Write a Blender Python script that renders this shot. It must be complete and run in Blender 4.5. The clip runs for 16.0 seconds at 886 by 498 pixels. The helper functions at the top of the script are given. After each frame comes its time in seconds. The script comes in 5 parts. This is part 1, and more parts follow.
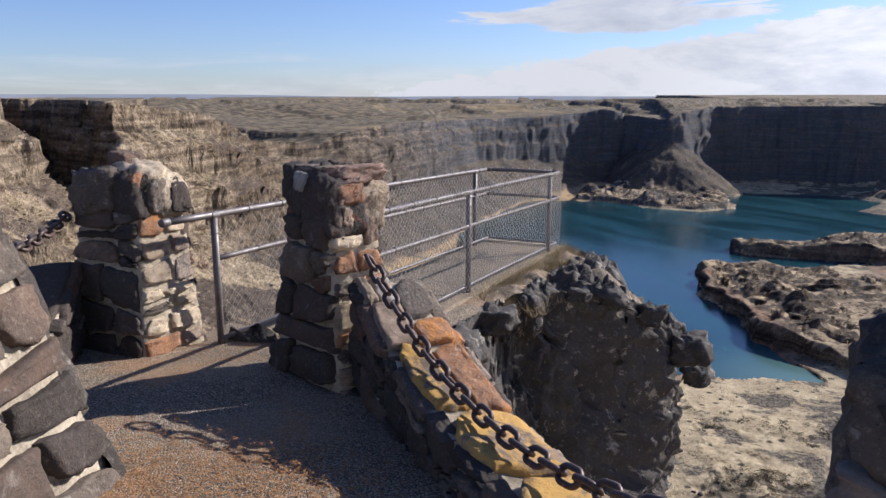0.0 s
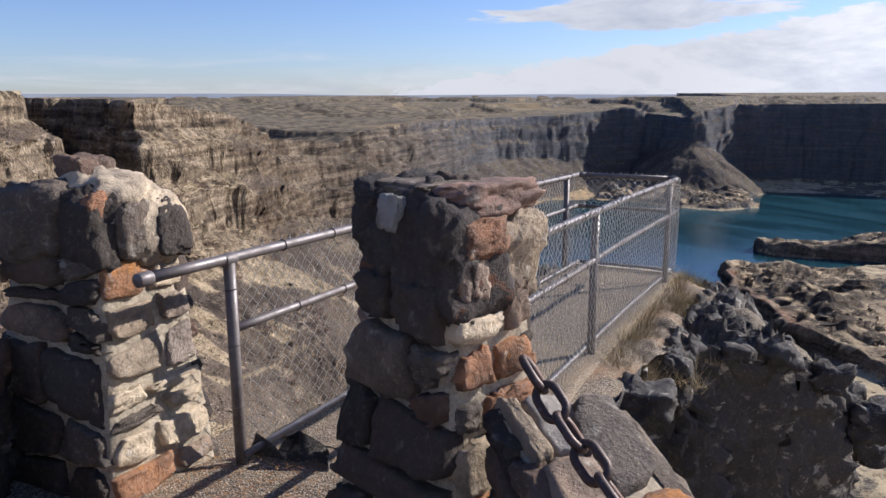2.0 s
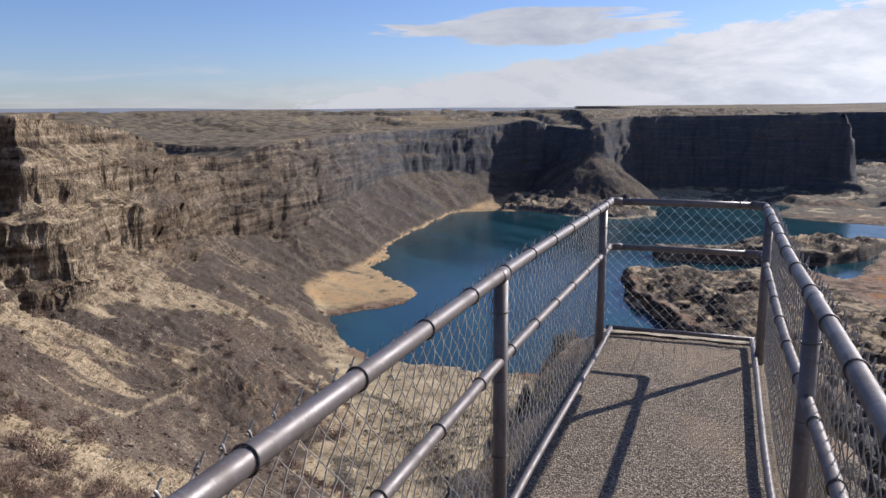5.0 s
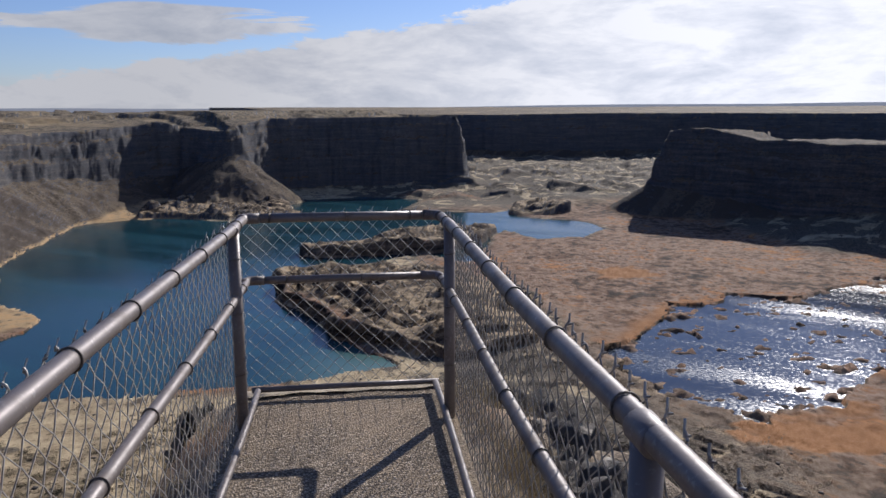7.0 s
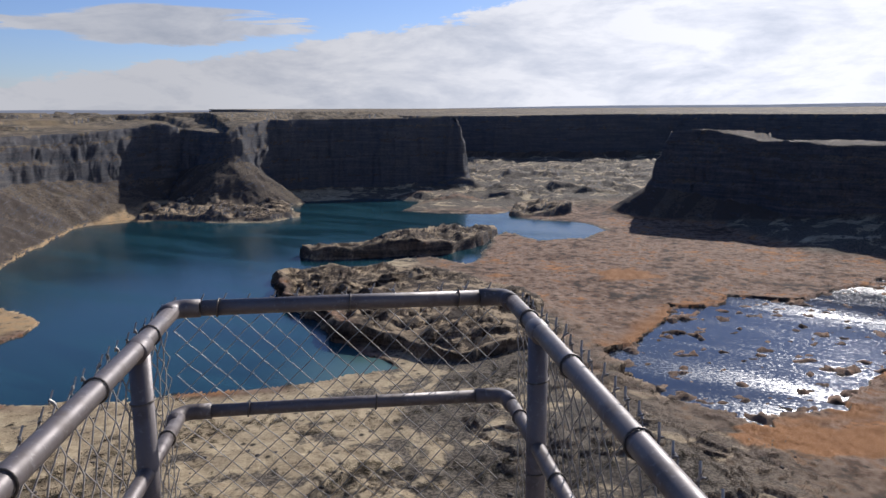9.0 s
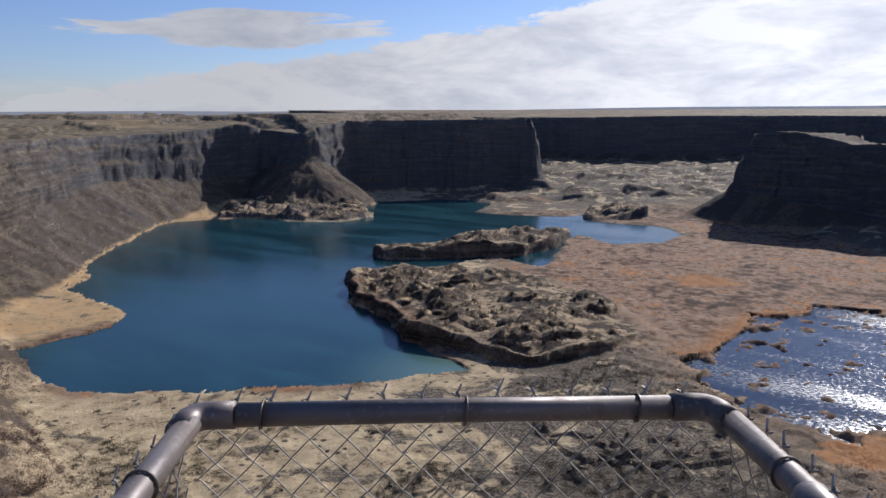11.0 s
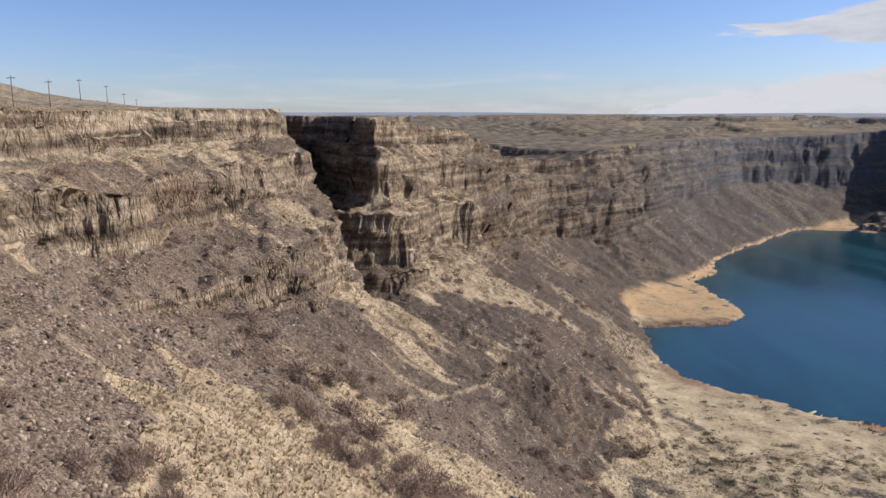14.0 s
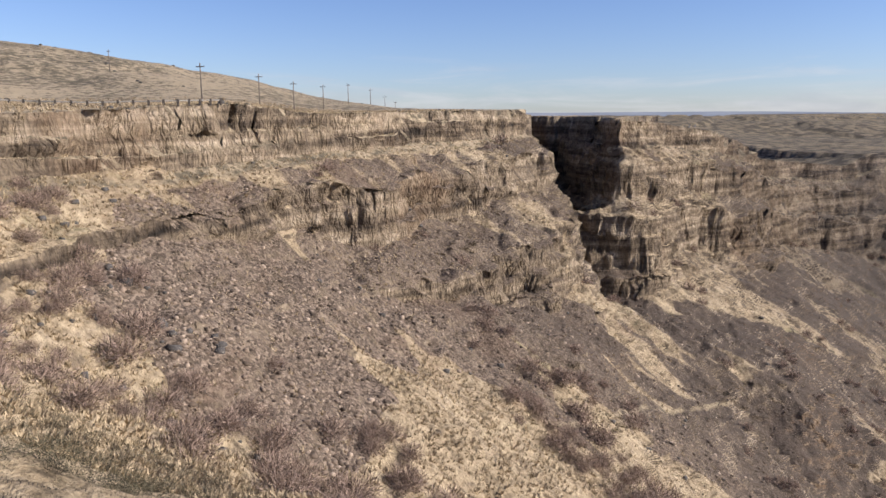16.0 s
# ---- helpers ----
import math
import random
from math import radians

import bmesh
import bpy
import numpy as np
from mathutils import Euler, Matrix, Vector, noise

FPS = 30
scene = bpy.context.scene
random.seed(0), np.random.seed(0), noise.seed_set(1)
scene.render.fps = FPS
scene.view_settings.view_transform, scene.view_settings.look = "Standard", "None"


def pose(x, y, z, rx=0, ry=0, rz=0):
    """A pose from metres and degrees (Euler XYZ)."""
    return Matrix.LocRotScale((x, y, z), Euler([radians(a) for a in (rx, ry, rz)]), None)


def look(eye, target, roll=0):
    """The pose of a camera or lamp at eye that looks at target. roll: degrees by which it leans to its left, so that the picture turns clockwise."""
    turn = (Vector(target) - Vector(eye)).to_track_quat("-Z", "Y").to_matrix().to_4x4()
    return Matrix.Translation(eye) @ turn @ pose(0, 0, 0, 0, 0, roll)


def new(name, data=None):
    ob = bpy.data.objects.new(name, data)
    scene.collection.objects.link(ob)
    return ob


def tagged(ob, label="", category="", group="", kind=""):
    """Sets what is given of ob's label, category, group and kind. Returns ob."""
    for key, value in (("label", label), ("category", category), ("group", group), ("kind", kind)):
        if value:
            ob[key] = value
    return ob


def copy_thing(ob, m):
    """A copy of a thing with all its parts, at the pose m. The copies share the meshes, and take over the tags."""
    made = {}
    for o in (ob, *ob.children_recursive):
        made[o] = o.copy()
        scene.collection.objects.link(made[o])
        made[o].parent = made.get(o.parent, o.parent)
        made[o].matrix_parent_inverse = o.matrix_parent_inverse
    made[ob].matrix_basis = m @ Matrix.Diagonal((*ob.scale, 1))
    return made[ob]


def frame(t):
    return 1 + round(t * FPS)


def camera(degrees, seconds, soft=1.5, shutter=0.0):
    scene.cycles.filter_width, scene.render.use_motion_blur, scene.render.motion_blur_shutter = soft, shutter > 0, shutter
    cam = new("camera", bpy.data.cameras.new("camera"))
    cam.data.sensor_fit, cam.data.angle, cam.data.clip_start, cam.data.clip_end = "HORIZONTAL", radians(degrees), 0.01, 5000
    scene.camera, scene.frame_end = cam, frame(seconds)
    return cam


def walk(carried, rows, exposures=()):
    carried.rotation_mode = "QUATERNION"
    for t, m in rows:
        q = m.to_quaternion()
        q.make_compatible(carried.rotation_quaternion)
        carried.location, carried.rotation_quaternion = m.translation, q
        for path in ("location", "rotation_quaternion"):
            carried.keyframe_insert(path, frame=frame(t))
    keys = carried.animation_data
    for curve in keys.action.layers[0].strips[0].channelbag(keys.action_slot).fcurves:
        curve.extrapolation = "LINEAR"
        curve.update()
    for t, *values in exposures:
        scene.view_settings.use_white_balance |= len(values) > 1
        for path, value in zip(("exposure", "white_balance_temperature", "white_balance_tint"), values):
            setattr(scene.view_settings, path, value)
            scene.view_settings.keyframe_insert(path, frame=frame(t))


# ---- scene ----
cam = camera(61.84, 16.0)
PATH = [
    (0.0, pose(3.441, -9.954, 2.062, 78.45, 0.07, 25.14)),
    (0.5, pose(3.001, -9.530, 2.030, 78.46, 0.09, 26.30)),
    (1.0, pose(2.575, -9.082, 1.994, 78.45, 0.18, 26.58)),
    (1.5, pose(2.190, -8.647, 1.949, 78.48, 0.26, 26.60)),
    (2.0, pose(1.839, -8.157, 1.920, 78.35, 0.22, 26.58)),
    (2.5, pose(1.449, -7.687, 1.893, 78.43, 0.21, 26.62)),
    (3.0, pose(1.031, -7.240, 1.851, 78.51, 0.27, 26.51)),
    (4.0, pose(0.440, -6.490, 1.819, 78.63, 0.42, 26.23)),
    (4.6, pose(0.150, -6.020, 1.779, 79.00, 0.44, 24.11)),
    (5.3, pose(0.078, -5.503, 1.737, 79.46, 0.34, 13.71)),
    (5.5, pose(0.032, -5.366, 1.742, 79.47, 0.16, 9.11)),
    (6.0, pose(0.042, -4.987, 1.688, 79.35, 0.25, -2.15)),
    (6.5, pose(0.074, -4.581, 1.678, 79.33, 0.18, -6.90)),
    (7.0, pose(-0.003, -4.136, 1.638, 79.32, 0.12, -7.89)),
    (7.5, pose(-0.004, -3.686, 1.631, 79.33, 0.14, -8.04)),
    (8.0, pose(0.056, -3.246, 1.651, 79.35, 0.20, -8.09)),
    (10.3, pose(-0.077, -1.736, 1.672, 79.54, 0.09, -5.67)),
    (10.5, pose(-0.071, -1.714, 1.669, 79.52, 0.06, -4.36)),
    (11.0, pose(-0.082, -1.452, 1.662, 79.53, 0.14, -2.24)),
    (11.5, pose(-0.092, -1.174, 1.666, 79.52, 0.17, -0.64)),
    (12.0, pose(-0.195, -1.100, 1.640, 79.66, 0.07, 4.63)),
    (12.5, pose(-0.360, -0.930, 1.640, 79.68, -0.00, 14.12)),
    (13.0, pose(-0.450, -0.880, 1.640, 79.75, 0.06, 23.55)),
    (13.5, pose(-0.470, -0.880, 1.640, 79.77, 0.14, 32.81)),
    (14.0, pose(-0.480, -0.880, 1.640, 79.80, 0.13, 44.47)),
    (14.5, pose(-0.480, -0.880, 1.640, 79.86, 0.25, 54.06)),
    (15.0, pose(-0.480, -0.880, 1.640, 79.88, 0.30, 59.33)),
    (15.5, pose(-0.480, -0.880, 1.640, 79.89, 0.31, 61.91)),
    (16.0, pose(-0.480, -0.880, 1.640, 79.90, 0.39, 62.98)),
]
EXPOSURES = [(t, stops, kelvin - 170.0, 14.0) for t, stops, kelvin in ((0.0, 0.60, 6150.0), (3.0, 0.60, 6150.0), (5.5, 0.30, 6200.0), (7.0, 0.12, 6230.0), (11.0, 0.17, 6230.0), (12.5, 0.27, 6220.0), (13.5, 0.48, 6300.0), (15.0, 0.54, 6400.0), (16.0, 0.60, 6400.0))]
walk(cam, PATH, EXPOSURES)

# ---- world, sun ----
SUN_AZ, SUN_EL = 37.0, 29.5          # degrees to the right of +y, degrees up
sun_way = Vector((math.sin(radians(SUN_AZ)) * math.cos(radians(SUN_EL)), math.cos(radians(SUN_AZ)) * math.cos(radians(SUN_EL)), math.sin(radians(SUN_EL))))
sun_data = bpy.data.lights.new("sun", "SUN")
sun_data.energy, sun_data.angle, sun_data.color = 5.0, radians(0.53), (1.0, 0.94, 0.84)
sun = new("sun", sun_data)
sun.matrix_world = look(sun_way * 50, (0, 0, 0))


class Nodes:
    """Short hand for building node trees."""

    def __init__(self, tree):
        self.tree = tree
        tree.nodes.clear()

    def add(self, kind, **sets):
        node = self.tree.nodes.new(kind)
        for key, value in sets.items():
            setattr(node, key, value)
        return node

    def link(self, a, b):
        self.tree.links.new(a, b)

    def put(self, socket, value):
        if isinstance(value, bpy.types.NodeSocket):
            self.tree.links.new(value, socket)
        else:
            socket.default_value = value

    def math(self, op, a, b=0.0, c=0.0, clamp=False):
        n = self.add("ShaderNodeMath", operation=op, use_clamp=clamp)
        for s, v in zip(n.inputs, (a, b, c)):
            self.put(s, v)
        return n.outputs[0]

    def ramp(self, value, a, b, lo=0.0, hi=1.0):
        n = self.add("ShaderNodeMapRange", interpolation_type="SMOOTHSTEP")
        for s, v in zip(n.inputs, (value, a, b, lo, hi)):
            self.put(s, v)
        return n.outputs[0]

    def mix(self, fac, a, b, blend="MIX"):
        n = self.add("ShaderNodeMix", data_type="RGBA", blend_type=blend)
        self.put(n.inputs[0], fac)
        for s, v in ((n.inputs[6], a), (n.inputs[7], b)):
            self.put(s, v if isinstance(v, bpy.types.NodeSocket) else (*v, 1.0)[:4])
        return n.outputs[2]

    def noise(self, vec, scale, detail=4.0, rough=0.55, stretch=None, distort=0.0):
        if stretch:
            m = self.add("ShaderNodeVectorMath", operation="MULTIPLY")
            self.put(m.inputs[0], vec)
            m.inputs[1].default_value = stretch
            vec = m.outputs[0]
        n = self.add("ShaderNodeTexNoise")
        self.put(n.inputs["Vector"], vec)
        n.inputs["Scale"].default_value, n.inputs["Detail"].default_value = scale, detail
        n.inputs["Roughness"].default_value, n.inputs["Distortion"].default_value = rough, distort
        return n.outputs["Fac"]

    def voronoi(self, vec, scale, feature="F1", out="Distance", randomness=1.0):
        n = self.add("ShaderNodeTexVoronoi", feature=feature)
        self.put(n.inputs["Vector"], vec)
        n.inputs["Scale"].default_value = scale
        n.inputs["Randomness"].default_value = randomness
        return n.outputs[out]

    def colours(self, value, stops):
        n = self.add("ShaderNodeValToRGB")
        self.put(n.inputs[0], value)
        e = n.color_ramp.elements
        while len(e) < len(stops):
            e.new(0.5)
        for el, (pos, col) in zip(e, stops):
            el.position, el.color = pos, (*col, 1.0)
        return n.outputs[0]


world = bpy.data.worlds.new("sky")
scene.world = world
world.use_nodes = True
n = Nodes(world.node_tree)
sky = n.add("ShaderNodeTexSky", sky_type="NISHITA", sun_disc=False, sun_elevation=radians(SUN_EL), sun_rotation=radians(SUN_AZ), altitude=450, air_density=1.0, dust_density=0.4, ozone_density=1.0)
skydim = n.mix(1.0, sky.outputs[0], (0.056, 0.064, 0.088), "MULTIPLY")
way = n.add("ShaderNodeTexCoord").outputs["Generated"]
xyz = n.add("ShaderNodeSeparateXYZ")
n.link(way, xyz.inputs[0])
az = n.math("MULTIPLY", n.math("ARCTAN2", xyz.outputs[0], xyz.outputs[1]), 57.2958)      # to the right
el = n.math("MULTIPLY", n.math("ARCSINE", xyz.outputs[2]), 57.2958)
flat = n.add("ShaderNodeCombineXYZ")
n.link(n.math("MULTIPLY", az, 0.05), flat.inputs[0])
n.link(n.math("MULTIPLY", el, 0.15), flat.inputs[1])
puff = n.noise(flat.outputs[0], 1.9, 8, 0.6, distort=0.5)
puff_fine = n.noise(flat.outputs[0], 7.0, 6, 0.62)
wisp = n.noise(flat.outputs[0], 2.4, 7, 0.62, stretch=(0.55, 1.6, 1), distort=0.8)
shape = n.math("ADD", n.math("MULTIPLY", n.math("SUBTRACT", puff, 0.5), 4.0), n.math("MULTIPLY", n.math("SUBTRACT", puff_fine, 0.5), 2.6))
# the bank of cloud, whose top climbs to the right
top = n.math("MINIMUM", n.math("ADD", n.math("MULTIPLY", n.math("ADD", az, 16.0), 0.17), 2.7), 14.0)
bank = n.ramp(n.math("ADD", n.math("SUBTRACT", top, el), shape), -0.12, 0.32)
# a long streak of cloud above it
dx = n.math("MULTIPLY", n.math("ADD", az, 12.0), 0.085)
dy = n.math("MULTIPLY", n.math("SUBTRACT", el, 5.9), 0.66)
oval = n.math("ADD", n.math("MULTIPLY", dx, dx), n.math("MULTIPLY", dy, dy))
streak = n.ramp(n.math("SUBTRACT", n.math("ADD", 0.80, n.math("MULTIPLY", n.math("SUBTRACT", wisp, 0.5), 3.2)), oval), 0.0, 0.30)
# thin veils low over the left-hand hills
veil = n.math("MULTIPLY", n.ramp(n.math("ADD", wisp, n.math("MULTIPLY", el, -0.045)), 0.34, 0.62), n.ramp(el, 7.0, 0.0, 0.0, 0.55))
cover = n.math("MAXIMUM", n.math("MAXIMUM", bank, n.math("MULTIPLY", streak, 0.95)), veil)
bright = n.colours(n.math("ADD", n.math("MULTIPLY", puff, 0.75), n.math("MULTIPLY", puff_fine, 0.25)), [(0.34, (0.68, 0.72, 0.79)), (0.45, (0.86, 0.88, 0.92)), (0.55, (1.04, 1.04, 1.04))])
# brighter towards the sun
glow = n.ramp(az, -16.0, 32.0, 0.47, 0.88)
lit = n.add("ShaderNodeVectorMath", operation="SCALE")
n.link(bright, lit.inputs[0])
n.link(glow, lit.inputs["Scale"])
both = n.mix(n.math("MULTIPLY", cover, n.ramp(el, -1.0, 0.4, 0.0, 1.0)), skydim, lit.outputs[0])
bg = n.add("ShaderNodeBackground")
n.link(both, bg.inputs[0])
n.link(bg.outputs[0], n.add("ShaderNodeOutputWorld").inputs[0])


# ---- helpers for meshes ----
def finish(ob, mat, smooth=True):
    if mat:
        ob.data.materials.append(mat)
    if smooth:
        ob.data.polygons.foreach_set("use_smooth", np.ones(len(ob.data.polygons), dtype=bool))
    return ob


def grid_mesh(name, P, closed=False, cap=False):
    """A mesh from an array of points (rows, columns, 3); closed joins the last column to the first."""
    a, b = P.shape[:2]
    i = np.arange(a * b).reshape(a, b)
    c = np.concatenate([i, i[:, :1]], 1) if closed else i
    q = np.stack([c[:-1, :-1], c[:-1, 1:], c[1:, 1:], c[1:, :-1]], -1).reshape(-1, 4)
    me = bpy.data.meshes.new(name)
    me.vertices.add(a * b)
    me.vertices.foreach_set("co", P.reshape(-1).astype(np.float32))
    me.loops.add(q.size)
    me.loops.foreach_set("vertex_index", q.reshape(-1).astype(np.int32))
    me.polygons.add(len(q))
    me.polygons.foreach_set("loop_start", np.arange(0, q.size, 4, dtype=np.int32))
    me.update(calc_edges=True)
    return me


def raw_mesh(name, V, F):
    """A mesh of triangles from vertices (n, 3) and faces (m, 3)."""
    me = bpy.data.meshes.new(name)
    me.vertices.add(len(V))
    me.vertices.foreach_set("co", np.asarray(V, np.float32).reshape(-1))
    F = np.asarray(F, np.int32)
    me.loops.add(F.size)
    me.loops.foreach_set("vertex_index", F.reshape(-1))
    me.polygons.add(len(F))
    me.polygons.foreach_set("loop_start", np.arange(0, F.size, F.shape[1], dtype=np.int32))
    me.update(calc_edges=True)
    return me


# ---- noise on arrays ----
TABLE = np.random.RandomState(77).uniform(-1, 1, 256 * 256 + 2 * 256 + 8).astype(np.float32)


def value_noise(x, y, seed=0):
    x, y = np.asarray(x, np.float32), np.asarray(y, np.float32)
    ix, iy = np.floor(x), np.floor(y)
    fx, fy = x - ix, y - iy
    fx, fy = fx * fx * (3 - 2 * fx), fy * fy * (3 - 2 * fy)
    ix, iy = ix.astype(np.int32) + np.asarray(seed * 37, np.int32), iy.astype(np.int32) + np.asarray(seed * 101, np.int32)
    k0, k1 = (ix & 255) << 8, ((ix + 1) & 255) << 8
    j0, j1 = iy & 255, (iy + 1) & 255
    a, b = TABLE.take(k0 + j0), TABLE.take(k1 + j0)
    c, d = TABLE.take(k0 + j1), TABLE.take(k1 + j1)
    a = a + (b - a) * fx
    return a + ((c + (d - c) * fx) - a) * fy


def noise3(x, y, z, seed=0):
    k = np.floor(z)
    f = (z - k).astype(np.float32)
    f = f * f * (3 - 2 * f)
    k = k.astype(np.int32)
    a = value_noise(x, y, k + seed)
    return a + (value_noise(x, y, k + 1 + seed) - a) * f


def fbm(x, y, size, octaves=4, seed=0, gain=0.5):
    total, amp = 0.0, 1.0
    for k in range(octaves):
        f = 2.03 ** k / size
        total = total + amp * value_noise(x * f + 17.3 * k, y * f - 9.1 * k, seed + k)
        amp *= gain
    return total


def smooth(a, b, v):
    t = np.clip((v - a) / (b - a), 0, 1)
    return t * t * (3 - 2 * t)


def inside_distance(X, Y, pts, values=()):
    """Distance to a closed outline, positive inside, and the values carried along it at the nearest spot."""
    px, py = pts[:, 0], pts[:, 1]
    best = np.full(X.shape, 1e12, np.float32)
    got = [np.zeros(X.shape, np.float32) for v in values]
    inside = np.zeros(X.shape, bool)
    for k in range(len(pts)):
        j = (k + 1) % len(pts)
        ax, ay, bx, by = px[k], py[k], px[j], py[j]
        dx, dy = bx - ax, by - ay
        t = np.clip(((X - ax) * dx + (Y - ay) * dy) / (dx * dx + dy * dy + 1e-9), 0, 1)
        d = (X - ax - t * dx) ** 2 + (Y - ay - t * dy) ** 2
        near = d < best
        best = np.where(near, d, best)
        for g, v in zip(got, values):
            g[near] = (v[k] + (v[j] - v[k]) * t)[near]
        if ay != by:
            hit = ((ay > Y) != (by > Y)) & (X < (bx - ax) * (Y - ay) / (by - ay) + ax)
            inside ^= hit
    return np.where(inside, 1, -1) * np.sqrt(best), got


def polar(rows):
    a = np.array(rows, float)
    t = np.radians(a[:, 0])
    return np.stack([-a[:, 1] * np.sin(t), a[:, 1] * np.cos(t)], 1), a[:, 2], a[:, 3]


# ---- the landforms: bearing to the left, distance, height of the brink, height of the cliff's foot ----
BRINK_NEAR = [
    (-140, 60, 0.0, -14), (-150, 10.5, -3.5, -26), (-125, 3.6, -6.0, -30), (-35, 2.6, -6.5, -30), (25, 2.2, -6.5, -26), (100, 3.2, -5.5, -8), (128, 14, -3.5, -5),
    (122, 45, -1.0, -3), (113, 85, 1.5, -6), (94, 122, 2.4, -13), (85, 140, 1.2, -15), (75, 172, 2.6, -29), (66, 212, 3.2, -47), (61, 246, 3.6, -54),
    (58.3, 284, 4.4, -58), (57.8, 350, 3.0, -84), (56.4, 450, 2.0, -88), (53.8, 440, 1.5, -88), (52.4, 350, 1.5, -84), (51.0, 302, 1.0, -62)]
BRINK_FAR = [
    (49.5, 298, 0.0, -60), (47.0, 328, -1.0, -60), (44.0, 365, -4.7, -64), (42, 400, -8.5, -68), (40.4, 440, -14.5, -72), (39.3, 456, -23, -74), (37.0, 520, -28, -82), (34.5, 556, -32, -88), (32.6, 575, -25, -90),
    (30, 655, -22, -84), (27.5, 760, -22, -76), (23, 900, -24, -74), (18.5, 985, -23, -76), (14.4, 1060, -18.5, -82), (13.1, 1066, -13, -84), (11.4, 1080, -21, -84),
    (9.4, 1035, -26, -66), (8.2, 1022, -25, -60), (7.4, 1030, -20, -64), (5.2, 1105, -10, -106), (1, 1135, -10, -112), (-5, 1140, -9, -114), (-8.8, 1150, -9, -106), (-5.0, 1290, -10, -90),
    (-4, 1600, -8, -85), (2, 1900, -8, -85)]
BRINK_BACK = [(-2, 2100, -9, -88), (-8, 1850, -10, -90), (-12, 1790, -10, -92), (-18, 1800, -8, -92), (-25, 1880, -7, -92), (-33, 1800, -6, -90), (-42, 1700, -6, -90), (-55, 1500, -6, -90), (-70, 1300, -6, -90)]
BUTTE = [(-25.1, 905, -22, -84), (-28, 880, -21, -92), (-29.6, 868, -26, -96), (-31, 862, -32, -98), (-36, 830, -33, -98), (-44, 790, -32, -90), (-60, 760, -28, -80), (-66, 1080, -44, -80), (-44, 1120, -44, -80), (-30, 1090, -44, -80), (-26, 1000, -34, -78)]
LAKE_SHORE = [(-208, 367), (-178, 331), (-151, 312), (-99, 307), (-53, 313), (-8, 319), (24, 331), (17, 344), (0, 376), (-12, 414), (-38, 455), (-50, 531), (-43, 554), (-22, 564), (13, 557), (36, 585), (71, 607), (96, 561), (113, 590), (147, 689),
              (162, 718), (184, 658), (229, 668), (265, 708), (262, 759), (197, 810), (203, 906), (137, 1016), (24, 1024), (-54, 1006), (-66, 949), (-48, 858), (-82, 818), (-134, 824), (-177, 848), (-229, 850), (-278, 820), (-305, 761), (-315, 715), (-305, 668), (-279, 593), (-242, 549), (-237, 505), (-202, 463), (-177, 445), (-174, 411)]
POND_SHORE = [(126, 327), (123, 294), (129, 267), (153, 231), (165, 241), (192, 250), (208, 269), (232, 281), (340, 320), (460, 420), (520, 520), (391, 474), (325, 440), (282, 423), (257, 438), (215, 417), (196, 427), (190, 401), (171, 374), (138, 348)]
BAR = [(75, 889), (113, 863), (177, 846), (202, 865), (198, 951), (160, 989), (104, 966)]
ISLES = [[(193, 827), (207, 809), (238, 808), (271, 834), (270, 874), (242, 897), (209, 876)],
         [(-47, 490), (-38, 453), (-24, 431), (-12, 409), (-5, 381), (17, 357), (53, 331), (78, 336), (113, 359), (121, 425), (109, 478), (83, 506), (53, 526), (30, 561), (13, 546), (-22, 552), (-43, 541)],
         [(-47, 618), (-19, 602), (23, 601), (90, 609), (126, 645), (151, 705), (117, 719), (69, 686), (25, 655), (-15, 638)],
         [(-50, 862), (-84, 822), (-134, 828), (-180, 851), (-228, 853), (-238, 905), (-180, 965), (-70, 950)]]
WATER_Z = -118.0


